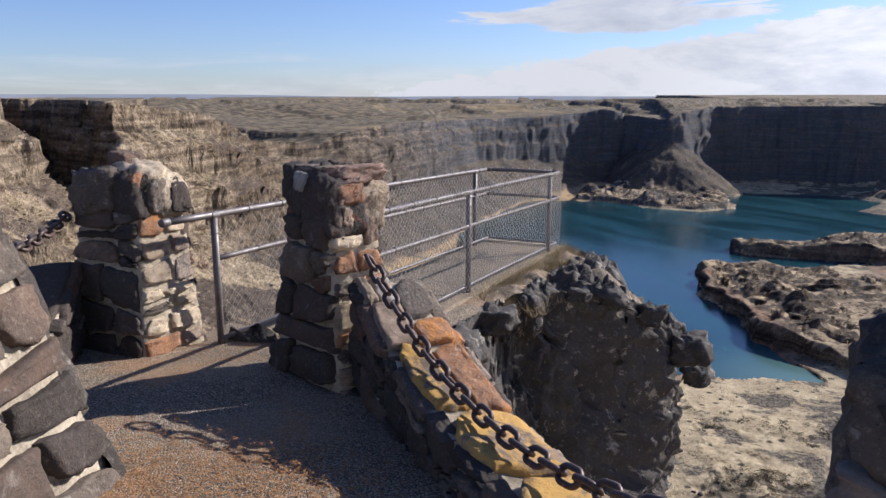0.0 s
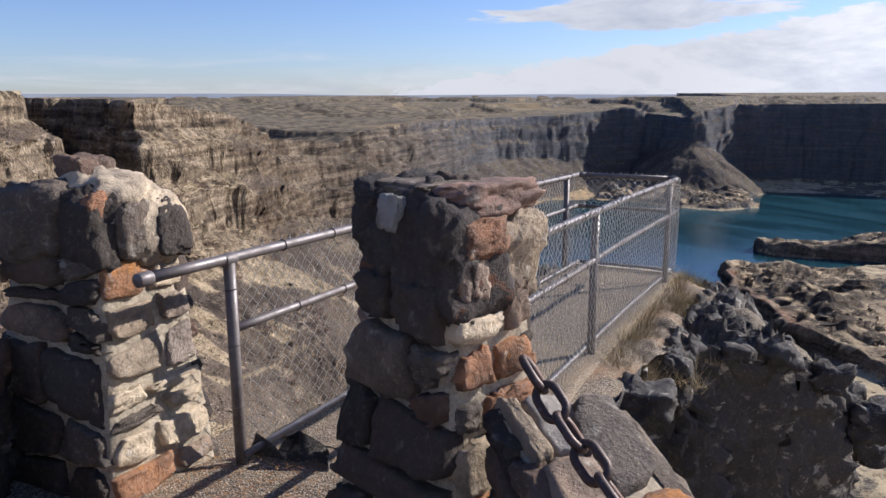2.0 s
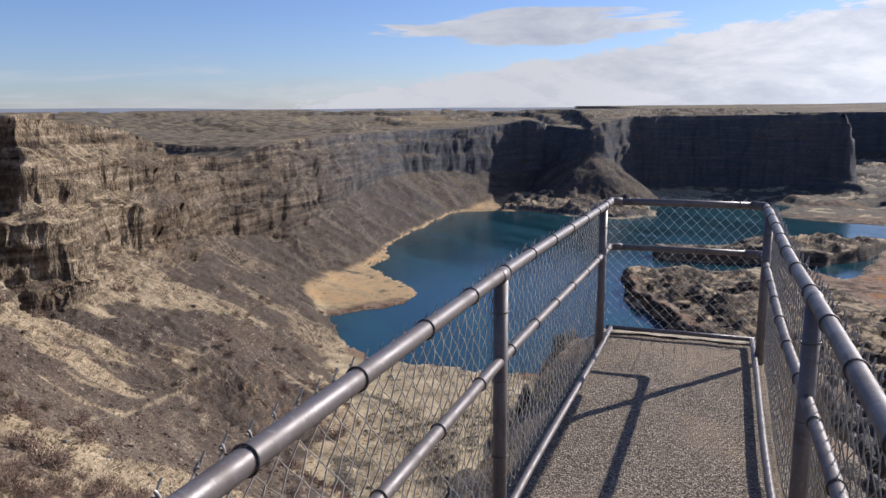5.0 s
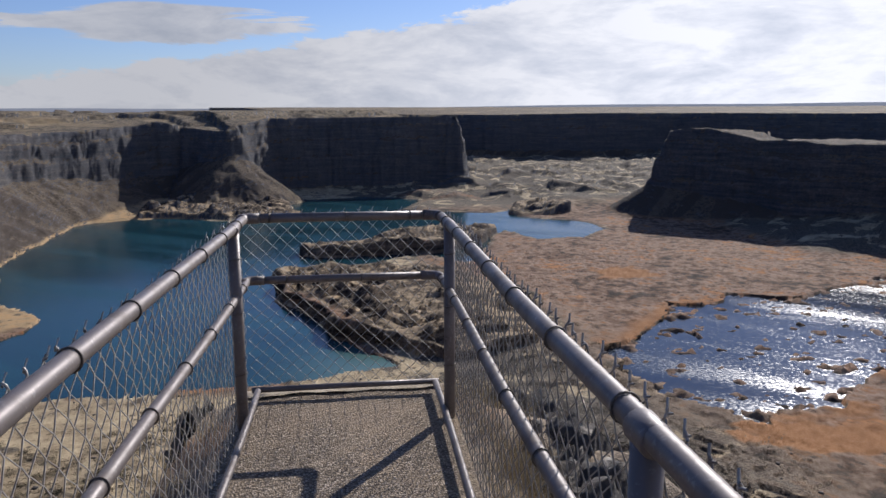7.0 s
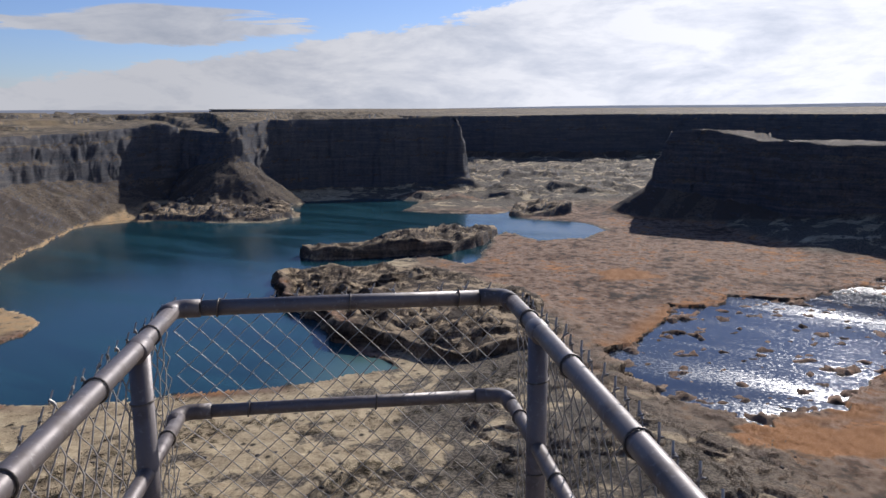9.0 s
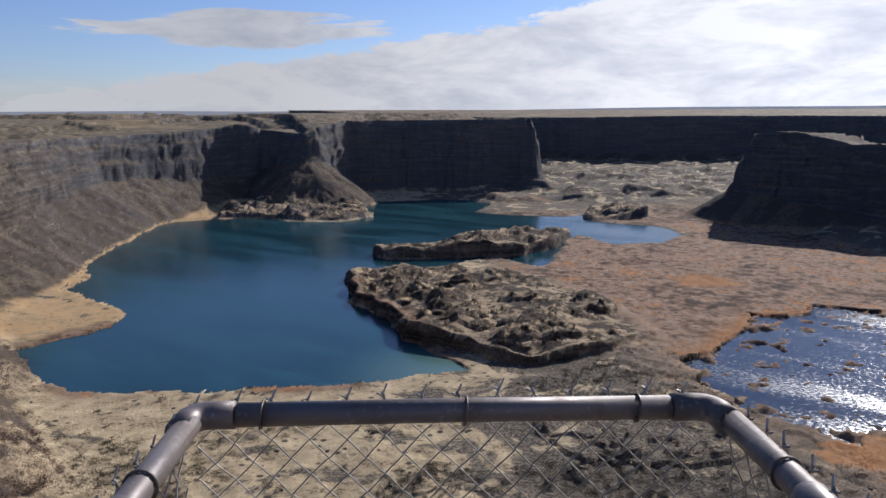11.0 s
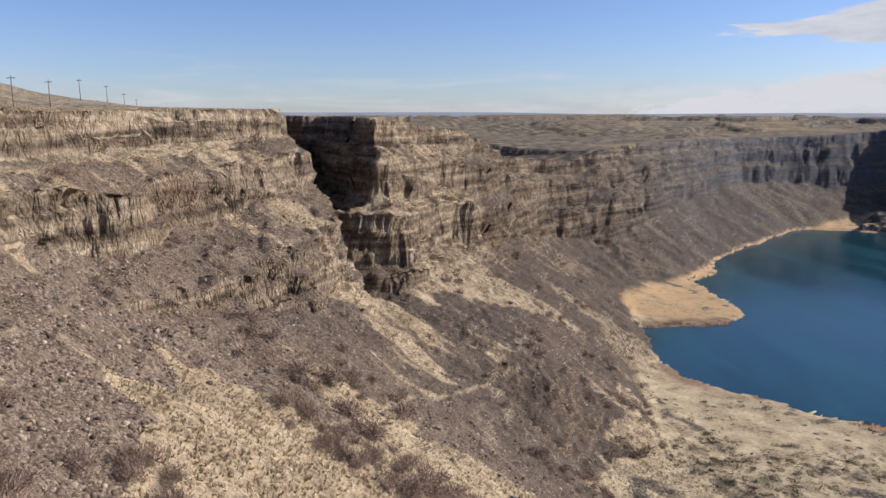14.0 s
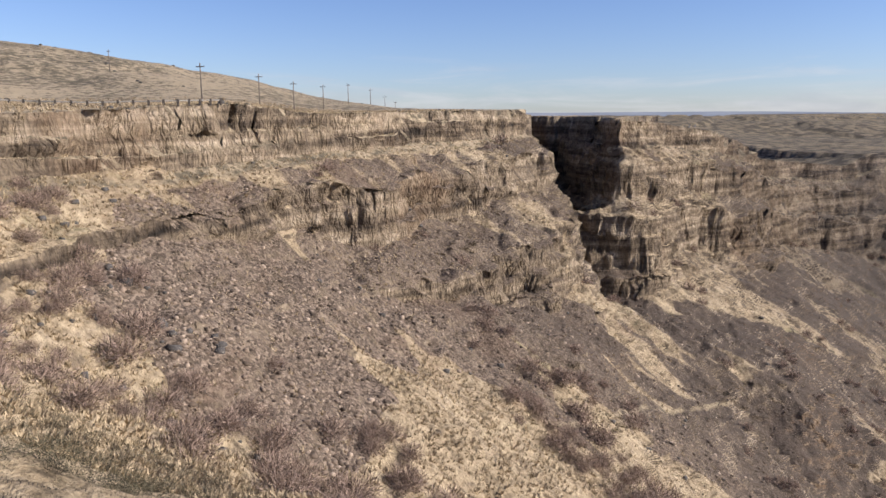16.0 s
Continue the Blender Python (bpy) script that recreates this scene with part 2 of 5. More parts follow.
def landform(X, Y, rows, bend=1.0, seed=0, outer=()):
    """Height of a plateau with stepped basalt cliffs and scree below, and how far each spot lies outside the brink."""
    pts, top, foot = polar(rows)
    if len(outer):
        pts = np.concatenate([pts, np.array(outer, float)])
        top = np.concatenate([top, np.full(len(outer), top[-1])])
        foot = np.concatenate([foot, np.full(len(outer), foot[-1])])
    d, (zt, zb) = inside_distance(X, Y, pts, (top, foot))
    far = smooth(40, 220, np.hypot(X, Y + 1)) * bend
    edge = np.abs(fbm(X, Y, 24, 2, seed + 5))
    warp = far * (7.0 * fbm(X, Y, 75, 2, seed) + 3.5 * edge + 0.8 * fbm(X, Y, 6, 3, seed + 9)) + 0.5 * fbm(X, Y, 2.5, 2, seed + 3)
    out = -d + warp
    # level lava flows: start, width and height of each cliff, with sloping benches between
    spread = 1.0 + 0.25 * fbm(X, Y, 90, 2, seed + 12)
    dist, bearing = np.hypot(X, Y), np.degrees(np.arctan2(-X, Y))
    # sheer walls in the side ravine and round the far basin
    cleft = smooth(49.9, 51.0, bearing) * (1 - smooth(57.7, 59.2, bearing)) * smooth(282, 306, dist) * (1 - smooth(480, 520, dist))
    sharp = 1.0 + 0.8 * smooth(235, 305, dist) + 0.8 * smooth(820, 1000, dist) + 3.0 * cleft
    level, out = out, out * sharp
    far = far / sharp ** 0.35
    drop = 0.52 * np.clip(out, 0, 62) + 0.9 * np.clip(out - 62, 0, None)
    for k, (start, wide, tall) in enumerate(((0.0, 2.4, 8.0), (16.0, 3.0, 11.0), (34.0, 3.4, 16.0), (46.0, 4.0, 22.0), (58.0, 4.5, 27.0))):
        shift = far * 5.5 * fbm(X, Y, 38, 3, seed + 20 + k)
        worn = 0.45 * smooth(-0.1 + (0.2 if k == 0 else 0), 0.6, fbm(X, Y, 32, 3, seed + 40 + k)) * far
        t = out - start * spread + shift * (0 if k == 0 else 1)
        ledges = 3 if k < 3 else 2
        for j in range(ledges):
            nick = far * (1.5 * value_noise(X / 11, Y / 11, seed + 70 + 5 * k + j) + 0.35 * value_noise(X / 3.1, Y / 3.1, seed + 95 + 5 * k + j))
            begin = (wide + 12.0 * worn) * j / ledges + nick * (0.4 if k == 0 else 1.0)
            drop = drop + tall / ledges * smooth(0.0, 1.0, (t - begin) / ((wide * 0.55 + 4.0 * worn) / ledges))
    crag = far * smooth(3, 9, out) * (0.7 * fbm(X, Y, 4, 3, seed + 50) + 1.8 * np.abs(fbm(X, Y, 11, 3, seed + 55)))
    cliff = zt - drop + crag
    H = zt - zb
    run = np.interp(H.ravel(), (0, 10, 16, 30, 40, 55, 62, 85, 95, 110), (0, 3, 14, 20, 34.5, 38, 46.5, 50, 58, 61)).reshape(H.shape)
    talus = zb - (level - run / sharp) * 0.66 + far * 3.0 * fbm(X, Y, 40, 2, seed + 60)
    talus = np.where(out > 0, talus, -1e4)
    z = np.maximum(cliff, talus)
    scree_share = smooth(-1.0, 1.5, talus - cliff)
    return z, out, scree_share


TRAIL = [(-92, 51), (-100, 62), (-103, 71), (-108, 85), (-125, 113), (-130, 130), (-138, 154), (-147, 172)]
FANS = [[(-136, 14), (-131, 23), (-126, 29), (-111, 36), (-95, 39), (-82, 29), (-79, 20), (-77, 11), (-80, 7), (-89, 5), (-93, 1), (-102, 0), (-114, 3)],
        [(-127, 115), (-139, 156), (-141, 192), (-128, 213), (-98, 135), (-108, 101)],
        [(-197, 190), (-187, 247), (-173, 285), (-146, 243), (-149, 197), (-164, 176)],
        [(-245, 330), (-262, 440), (-250, 520), (-215, 470), (-205, 390)]]


def bare_scree(X, Y, scree):
    """Share of loose dark stones: the large fans and many narrow runs between the grass."""
    wx, wy = X + 3.0 * fbm(X, Y, 12, 3, 760), Y + 3.0 * fbm(X, Y, 12, 3, 765)
    best = np.zeros(X.shape, np.float32)
    for k, fan in enumerate(FANS):
        d, _ = inside_distance(wx, wy, np.array(fan, float))
        best = np.maximum(best, smooth(-1.0, 1.0, d))
    # runs follow the fall of the slope
    a = math.radians(-38)
    u, v = X * math.cos(a) - Y * math.sin(a), X * math.sin(a) + Y * math.cos(a)
    runs = fbm(u * 0.22, v, 13, 4, 770) + 0.5 * fbm(X, Y, 40, 2, 775)
    far = smooth(150, 420, np.hypot(X, Y))
    best = np.maximum(best, smooth(0.28, 0.42, runs + 0.24 * far - 0.30 * smooth(20, -10, Y) - 0.25 * smooth(135, 85, np.hypot(X, Y))))
    return best * smooth(0.5, 0.9, scree)


def path_share(X, Y):
    """Nearness to the foot trail that crosses the scree."""
    best = np.full(X.shape, 1e9, np.float32)
    wx, wy = X + 0.5 * fbm(X, Y, 14, 2, 580), Y + 0.5 * fbm(X, Y, 14, 2, 585)
    for (ax, ay), (bx, by) in zip(TRAIL[:-1], TRAIL[1:]):
        dx, dy = bx - ax, by - ay
        t = np.clip(((wx - ax) * dx + (wy - ay) * dy) / (dx * dx + dy * dy), 0, 1)
        best = np.minimum(best, np.hypot(wx - ax - t * dx, wy - ay - t * dy))
    return smooth(0.9, 0.3, best) * 0.6


def ground_at(X, Y):
    """Height and kind of the ground at each spot of two arrays."""
    r = np.hypot(X, Y)
    bearing = np.degrees(np.arctan2(-X, Y))
    near_outer = [(-2600, 5200), (-6500, 2500), (-6500, -6500), (3000, -6500), (300, -400)]
    zA, outA, tA = landform(X, Y, BRINK_NEAR + BRINK_FAR, 1.0, 3, near_outer)
    zB, outB, tB = landform(X, Y, BRINK_BACK, 1.0, 60, [(3500, 500), (7000, 3000), (7000, 7000), (-1500, 7000)])
    zC, outC, tC = landform(X, Y, BUTTE, 0.8, 90)
    # plateau relief: low scablands and far flat-topped buttes
    far = smooth(450, 1600, r)
    scab = fbm(X, Y, 260, 4, 200)
    plate = far * (8.0 * smooth(0.12, 0.17, scab) + 8.0 * smooth(0.42, 0.47, scab) - 16.0 * smooth(0.1, 0.35, fbm(X, Y, 600, 2, 230))) + 0.5 * fbm(X, Y, 30, 3, 210)
    plate = plate * smooth(-5, -60, outA) - 7 * far * smooth(-40, -250, outA)
    slope = smooth(215, 430, r) * np.interp(bearing, (60, 66.7, 73, 79, 84, 93, 110, 150, 170), (0, 4, 10.5, 18.5, 24, 31, 40, 38, 0))
    slope = slope + 2.7 * smooth(118, 152, r) * smooth(72, 80, bearing) * (1 - smooth(130, 150, bearing))
    hill = slope + 2.5 * smooth(1, 20, slope) * fbm(X, Y, 60, 4, 240)
    climb = (-3.0 - np.minimum(zA, -3.0)) * smooth(25, 900, -outA) * smooth(30, 0, outA)
    zA = zA + np.where(outA < 0, climb, 0)
    zA = np.where(outA < 0, np.where(r > 500, np.minimum(zA + plate, 0.5 + 12 * smooth(1900, 4700, r) + 0.6 * fbm(X, Y, 200, 2, 245)), zA + plate) + hill, zA)
    zB = zB + np.where(outB < 0, -1.0 + 24 * smooth(1900, 4700, r) + 1.5 * fbm(X, Y, 300, 3, 260), 0)
    zC = zC + np.where(outC < 0, 2.5 * fbm(X, Y, 60, 3, 265), 0)
    lake, _ = inside_distance(X, Y, np.array(LAKE_SHORE, float))
    lake = lake + 2.5 * fbm(X, Y, 18, 3, 300)
    pond, _ = inside_distance(X, Y, np.array(POND_SHORE, float))
    pond = pond + 6 * fbm(X, Y, 30, 3, 310)
    # the floor of the basin
    wet = smooth(60, 170, X + 0.25 * (Y - 350)) * (1 - smooth(820, 900, Y - 0.1 * X))
    dry = smooth(0, 110, -lake)
    floor = WATER_Z + 0.9 + dry * (6.0 * (1 - wet) + 0.4) + (1 - wet) * dry * (2.4 * fbm(X, Y, 55, 4, 320) + 1.2 * np.abs(fbm(X, Y, 14, 3, 330)))
    floor = floor + (1 - wet) * dry * smooth(-60, 60, X) * 4.5 * np.round(4 * np.clip(fbm(X, Y, 26, 4, 590) - 0.05, 0, 1)) / 4 * (Y < 430)
    # a stony bank climbs east of the marsh
    bank = smooth(490, 590, Y) * smooth(980, 900, Y) * np.clip(0.15 * (X - 372 + 8 * fbm(X, Y, 40, 3, 348)), 0, 42)
    wet = wet * (1 - smooth(1.0, 4.0, bank))
    floor = floor + bank + smooth(2, 8, bank) * 1.5 * fbm(X, Y, 16, 3, 349)
    floor = floor + wet * (0.35 * fbm(X, Y, 22, 3, 340) + 0.5 * fbm(X, Y, 5, 2, 345))
    clump = fbm(X * 0.8, Y, 6, 3, 350)
    edge = smooth(0, 26, pond)
    floor = np.where(pond > 0, WATER_Z - 0.25 * edge + 1.5 * (1.7 * clump - 0.42 - 0.55 * edge), floor)
    floor = np.where(lake > 0, WATER_Z - 0.4 - 0.10 * np.clip(lake, 0, 40), floor)
    isle_mask = np.zeros(X.shape, np.float32)
    for k, isle in enumerate(ISLES):
        d, _ = inside_distance(X, Y, np.array(isle, float))
        d = d + 4 * fbm(X, Y, 24, 3, 400 + k)
        lump = 4.0 + 9.0 * np.clip(0.5 + 0.6 * fbm(X, Y, 55, 3, 410 + k), 0, 1.3)
        crag = np.abs(fbm(X * 0.8 - Y * 0.5, Y * 0.9, 26, 4, 430 + k))
        rise = smooth(-1, 2.5, d) * lump + smooth(3, 12, d) * (3.0 * fbm(X, Y, 17, 4, 420 + k) + 6.5 * np.round(3 * crag) / 3 - 2.5)
        floor = np.where(d > -1, np.maximum(floor, WATER_Z + rise), floor)
        isle_mask = np.maximum(isle_mask, smooth(-2, 4, d))
    bar, _ = inside_distance(X, Y, np.array(BAR, float))
    floor = np.where(bar > -4, np.maximum(floor, WATER_Z + 2.2 * smooth(-4, 14, bar)), floor)
    lake = np.where(bar > -2, -np.abs(bar), lake)
    rough = smooth(960, 1010, Y + 0.05 * X) * smooth(60, 130, X)
    floor = floor + rough * (9 * np.clip(fbm(X, Y, 80, 4, 560), -0.1, 1) + 5 * smooth(0.25, 0.4, fbm(X, Y, 45, 3, 570)))
    # smooth meeting of scree and floor
    zs = np.maximum(np.maximum(zA, zB), zC)
    k = 5.0
    mixh = np.clip(0.5 + 0.5 * (zs - floor) / k, 0, 1)
    z = floor + (zs - floor) * mixh + np.where((pond > -6) | (lake > -6), 0, k * mixh * (1 - mixh))
    z = z - smooth(0, 6, lake) * (1 - isle_mask) * smooth(-250, -225, X) * (1 - smooth(440, 470, Y)) * np.clip(z - (WATER_Z - 1.0), 0, None)
    on = smooth(-2, 3, zs - floor)
    scree = on * np.where(zC >= np.maximum(zA, zB), tC, np.where(zB > zA, tB, tA))
    bench = on * smooth(3, 8, np.minimum(outA, np.where(zB > zA, outB, 1e9)))
    scree = np.maximum(scree, 0.75 * bench)
    z = z + scree * (1.0 * fbm(X, Y, 14, 3, 500) + 0.45 * fbm(X, Y, 3.5, 3, 510))
    marsh = (1 - on) * np.maximum(wet * (1 - isle_mask), smooth(14, 0, -lake) * smooth(-0.3, 0.3, fbm(X, Y, 40, 3, 520)) * (lake < 2))
    rim = smooth(2.6, 1.4, z - WATER_Z) * (z > WATER_Z - 0.6) * np.maximum(1.0 * (Y > 420) * (X < 60), (lake < 3) * smooth(5.0, 0.5, -lake) * (Y > 420)) * (lake > -30)
    trail = path_share(X, Y)
    rim = np.maximum(rim, trail)
    marsh = marsh * (1 - rim)
    sand = rim + (1 - rim) * (1 - on) * (1 - isle_mask) * (1 - np.clip(marsh, 0, 1))
    # orange reeds along the near shores
    band = smooth(-0.15, 0.25, fbm(X, Y, 30, 3, 530))
    fringe = np.maximum((lake < 1) * (1 - smooth(1, 11, -lake)) * (Y < 480) * (X > -120), (pond < 2) * (1 - smooth(2, 20, -pond)) * smooth(-0.3, 0.2, fbm(X, Y, 24, 2, 535)) * (Y < 420)) * band * (1 - on) * (1 - 0.85 * isle_mask)
    for cx, cy, rx, ry in ((206, 504, 26, 20), (113, 515, 12, 7), (150, 280, 18, 30), (170, 225, 34, 16)):
        oval = 1.0 - np.hypot((X - cx) / rx, (Y - cy) / ry) + 0.35 * fbm(X, Y, 14, 3, 537)
        fringe = np.maximum(fringe, smooth(0.0, 0.25, oval) * (1 - on) * (pond < 1) * (lake < 1))
    marsh, scree, sand = np.maximum(marsh, fringe), np.maximum(scree, fringe), sand * (1 - fringe)
    return z, marsh, sand, scree


def ground(X, Y):
    """The same in slices, which keeps the arrays small."""
    x, y = np.ascontiguousarray(X, np.float32).ravel(), np.ascontiguousarray(Y, np.float32).ravel()
    out = np.empty((4, len(x)), np.float32)
    for k in range(0, len(x), 30000):
        out[:, k:k + 30000] = ground_at(x[k:k + 30000], y[k:k + 30000])
    return [v.reshape(np.shape(X)) for v in out]


# ---- the ground: one sheet of rays and rings round the lookout ----
def build_ground():
    centre = np.array([0.0, -1.0])
    dense = np.arange(-43.0, 98.0, 0.125)
    sparse = np.concatenate([np.arange(98.0, 316.5, 2.0)])
    A = np.radians(np.concatenate([dense, sparse]))
    fine = np.exp(np.linspace(np.log(1.2), np.log(4900.0), 1300))
    X = (centre[0] - np.sin(A)[:, None] * fine).astype(np.float32)
    Y = (centre[1] + np.cos(A)[:, None] * fine).astype(np.float32)
    Z = ground(X, Y)[0]
    el = np.degrees(np.arctan2(Z - 1.65, fine[None, :]))
    peak = np.maximum.accumulate(el, 1)
    seen = (el >= peak - 0.03).astype(np.float32)
    dz = np.abs(np.diff(el, axis=1, prepend=el[:, :1]))
    w = np.minimum(dz, 0.4) * (0.12 + 0.88 * seen) + 0.012 * np.log(fine[1] / fine[0]) * 100
    w[:, fine < 40] *= 0.35
    # the spacing changes only slowly from ray to ray
    half = 14
    c = np.cumsum(np.concatenate([np.repeat(w[:1], half + 1, 0), w, np.repeat(w[-1:], half, 0)]), 0)
    w = (c[2 * half + 1:] - c[:-2 * half - 1]) / (2 * half + 1)
    rings = 720
    R = np.empty((len(A), rings))
    for k in range(len(A)):
        cum = np.cumsum(w[k])
        cum = (cum - cum[0]) / (cum[-1] - cum[0])
        R[k] = np.interp(np.linspace(0, 1, rings), cum, fine)
    X = (centre[0] - np.sin(A)[:, None] * R).astype(np.float32)
    Y = (centre[1] + np.cos(A)[:, None] * R).astype(np.float32)
    Z, marsh, sand, scree = ground(X, Y)
    # weather the steep rock: beds and columns stand in and out of the face
    gx, gy = ground(X + 1.2, Y)[0] - Z, ground(X, Y + 1.2)[0] - Z
    g = np.hypot(gx, gy) + 1e-6
    face = smooth(0.85, 1.7, g / 1.2) * smooth(60, 150, R)
    push = 1.3 * np.round(2 * noise3(X / 18, Y / 18, Z / 2.4, 700)) / 1.5 + 2.0 * np.abs(noise3(X / 3.4, Y / 3.4, Z / 9.0, 720)) + 0.45 * noise3(X / 2.2, Y / 2.2, Z / 2.0, 740) + 1.2 * np.round(1.6 * noise3(X / 6.0, Y / 6.0, Z / 5.0, 760))
    X, Y = X - face * push * gx / g, Y - face * push * gy / g
    P = np.stack([X, Y, Z], -1).transpose(1, 0, 2)[:, ::-1]
    me = grid_mesh("ground", np.ascontiguousarray(P), closed=True)
    kinds = np.stack([marsh, sand, scree, bare_scree(X, Y, scree)], -1).transpose(1, 0, 2)[:, ::-1]
    me.attributes.new("kinds", "FLOAT_COLOR", "POINT").data.foreach_set("color", np.ascontiguousarray(kinds, dtype=np.float32).reshape(-1))
    return me


def material(name):
    m = bpy.data.materials.new(name)
    m.use_nodes = True
    return m, Nodes(m.node_tree)


def surface(n, colour, rough=0.85, metal=0.0, bump=None, strength=0.5, distance=0.02, **extra):
    b = n.add("ShaderNodeBsdfPrincipled")
    n.put(b.inputs["Base Color"], colour if isinstance(colour, bpy.types.NodeSocket) else (*colour, 1.0))
    n.put(b.inputs["Roughness"], rough)
    n.put(b.inputs["Metallic"], metal)
    for key, value in extra.items():
        n.put(b.inputs[key.replace("_", " ")], value)
    if bump is not None:
        bn = n.add("ShaderNodeBump")
        bn.inputs["Strength"].default_value, bn.inputs["Distance"].default_value = strength, distance
        n.link(bump, bn.inputs["Height"])
        n.link(bn.outputs[0], b.inputs["Normal"])
    n.link(b.outputs[0], n.add("ShaderNodeOutputMaterial").inputs[0])
    return b


def ground_material():
    m, n = material("canyon_ground")
    pos = n.add("ShaderNodeTexCoord").outputs["Object"]
    kinds = n.add("ShaderNodeSeparateColor")
    layer = n.add("ShaderNodeVertexColor", layer_name="kinds")
    n.link(layer.outputs[0], kinds.inputs[0])
    marsh, sand, scree, bare = kinds.outputs[0], kinds.outputs[1], kinds.outputs[2], layer.outputs[1]
    nz = n.add("ShaderNodeSeparateXYZ")
    n.link(n.add("ShaderNodeNewGeometry").outputs["True Normal"], nz.inputs[0])
    steep = n.ramp(nz.outputs[2], 0.78, 0.50)
    big = n.noise(pos, 0.018, 6, 0.6)
    mid = n.noise(pos, 0.11, 6, 0.62)
    small = n.noise(pos, 0.9, 6, 0.65)
    tiny = n.noise(pos, 4.0, 3, 0.6)
    beds = n.noise(pos, 0.15, 6, 0.60, stretch=(0.12, 0.12, 2.0), distort=0.15)
    columns = n.noise(pos, 0.42, 6, 0.72, stretch=(1, 1, 0.95))
    squat = n.add("ShaderNodeVectorMath", operation="MULTIPLY")
    n.link(pos, squat.inputs[0])
    squat.inputs[1].default_value = (1, 1, 0.36)
    wobble = n.add("ShaderNodeVectorMath", operation="ADD")
    n.link(squat.outputs[0], wobble.inputs[0])
    shake = n.add("ShaderNodeTexNoise")
    n.link(pos, shake.inputs["Vector"])
    shake.inputs["Scale"].default_value = 0.25
    n.link(shake.outputs["Color"], wobble.inputs[1])
    crack = n.ramp(n.voronoi(wobble.outputs[0], 0.95, "DISTANCE_TO_EDGE"), 0.0, 0.24)
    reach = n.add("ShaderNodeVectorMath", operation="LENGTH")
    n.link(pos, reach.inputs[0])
    rock = n.colours(n.math("ADD", n.math("MULTIPLY", beds, 0.50), n.math("ADD", n.math("MULTIPLY", columns, 0.28), n.math("MULTIPLY", mid, 0.22))), [(0.38, (0.022, 0.017, 0.013)), (0.45, (0.115, 0.085, 0.059)), (0.53, (0.28, 0.212, 0.142)), (0.61, (0.52, 0.415, 0.295))])
    rock = n.mix(n.ramp(big, 0.55, 0.70, 0, 0.45), rock, (0.21, 0.125, 0.07))
    fall = n.add("ShaderNodeVectorRotate", rotation_type="Z_AXIS")
    n.link(pos, fall.inputs["Vector"])
    fall.inputs["Angle"].default_value = radians(-38)
    # crack lines darkened in the rock's colour, standing in for their shade
    rock = n.mix(n.ramp(crack, 0.0, 1.0, 0.26, 0.0), rock, (0.018, 0.015, 0.013))
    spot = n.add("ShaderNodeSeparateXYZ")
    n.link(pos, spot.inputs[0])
    # dimming put into the rock's colour, darker and browner north of the side ravine
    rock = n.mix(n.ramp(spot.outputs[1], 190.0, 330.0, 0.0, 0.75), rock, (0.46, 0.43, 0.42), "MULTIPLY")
    # far walls' blue-grey shade and haze put into their rock colour
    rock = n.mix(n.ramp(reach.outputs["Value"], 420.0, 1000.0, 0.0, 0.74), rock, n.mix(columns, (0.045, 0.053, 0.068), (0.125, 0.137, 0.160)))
    streaks = n.noise(fall.outputs[0], 0.085, 6, 0.62, stretch=(0.16, 1, 0.16), distort=0.35)
    stones = n.colours(n.math("ADD", n.math("MULTIPLY", tiny, 0.5), n.math("MULTIPLY", small, 0.5)), [(0.36, (0.052, 0.038, 0.028)), (0.5, (0.155, 0.113, 0.081)), (0.64, (0.29, 0.217, 0.160))])
    pebble = n.add("ShaderNodeTexVoronoi", feature="F1")
    n.link(pos, pebble.inputs["Vector"])
    pebble.inputs["Scale"].default_value = 2.6
    grit = n.add("ShaderNodeSeparateColor")
    n.link(pebble.outputs["Color"], grit.inputs[0])
    stones = n.mix(n.ramp(grit.outputs[0], 0.62, 1.0, 0.0, 0.7), stones, (0.36, 0.275, 0.20))
    stones = n.mix(n.ramp(grit.outputs[0], 0.36, 0.0, 0.0, 0.75), stones, (0.055, 0.042, 0.032))
    grass = n.colours(n.math("ADD", n.math("MULTIPLY", small, 0.6), n.math("MULTIPLY", mid, 0.4)), [(0.36, (0.10, 0.074, 0.046)), (0.46, (0.30, 0.225, 0.138)), (0.60, (0.52, 0.405, 0.26))])
    ragged = n.math("ADD", bare, n.math("ADD", n.math("MULTIPLY", n.math("SUBTRACT", small, 0.5), 1.1), n.math("MULTIPLY", n.math("SUBTRACT", streaks, 0.5), 1.2)))
    slope = n.mix(n.ramp(ragged, 0.40, 0.62), grass, stones)
    slope = n.mix(n.ramp(n.noise(pos, 0.06, 4, 0.6), 0.54, 0.68, 0, 0.25), slope, (0.17, 0.100, 0.060))
    slope = n.mix(n.math("MULTIPLY", n.ramp(n.noise(pos, 0.035, 4, 0.6), 0.58, 0.68, 0, 0.5), n.ramp(bare, 0.5, 0.2)), slope, (0.17, 0.165, 0.070))
    shrub = n.math("MULTIPLY", n.ramp(n.voronoi(pos, 0.30), 0.55, 0.30), n.ramp(n.noise(pos, 0.045, 5, 0.65), 0.40, 0.50))
    slope = n.mix(n.math("MULTIPLY", shrub, n.ramp(reach.outputs["Value"], 200.0, 380.0, 0.0, 0.95)), slope, (0.052, 0.040, 0.032))
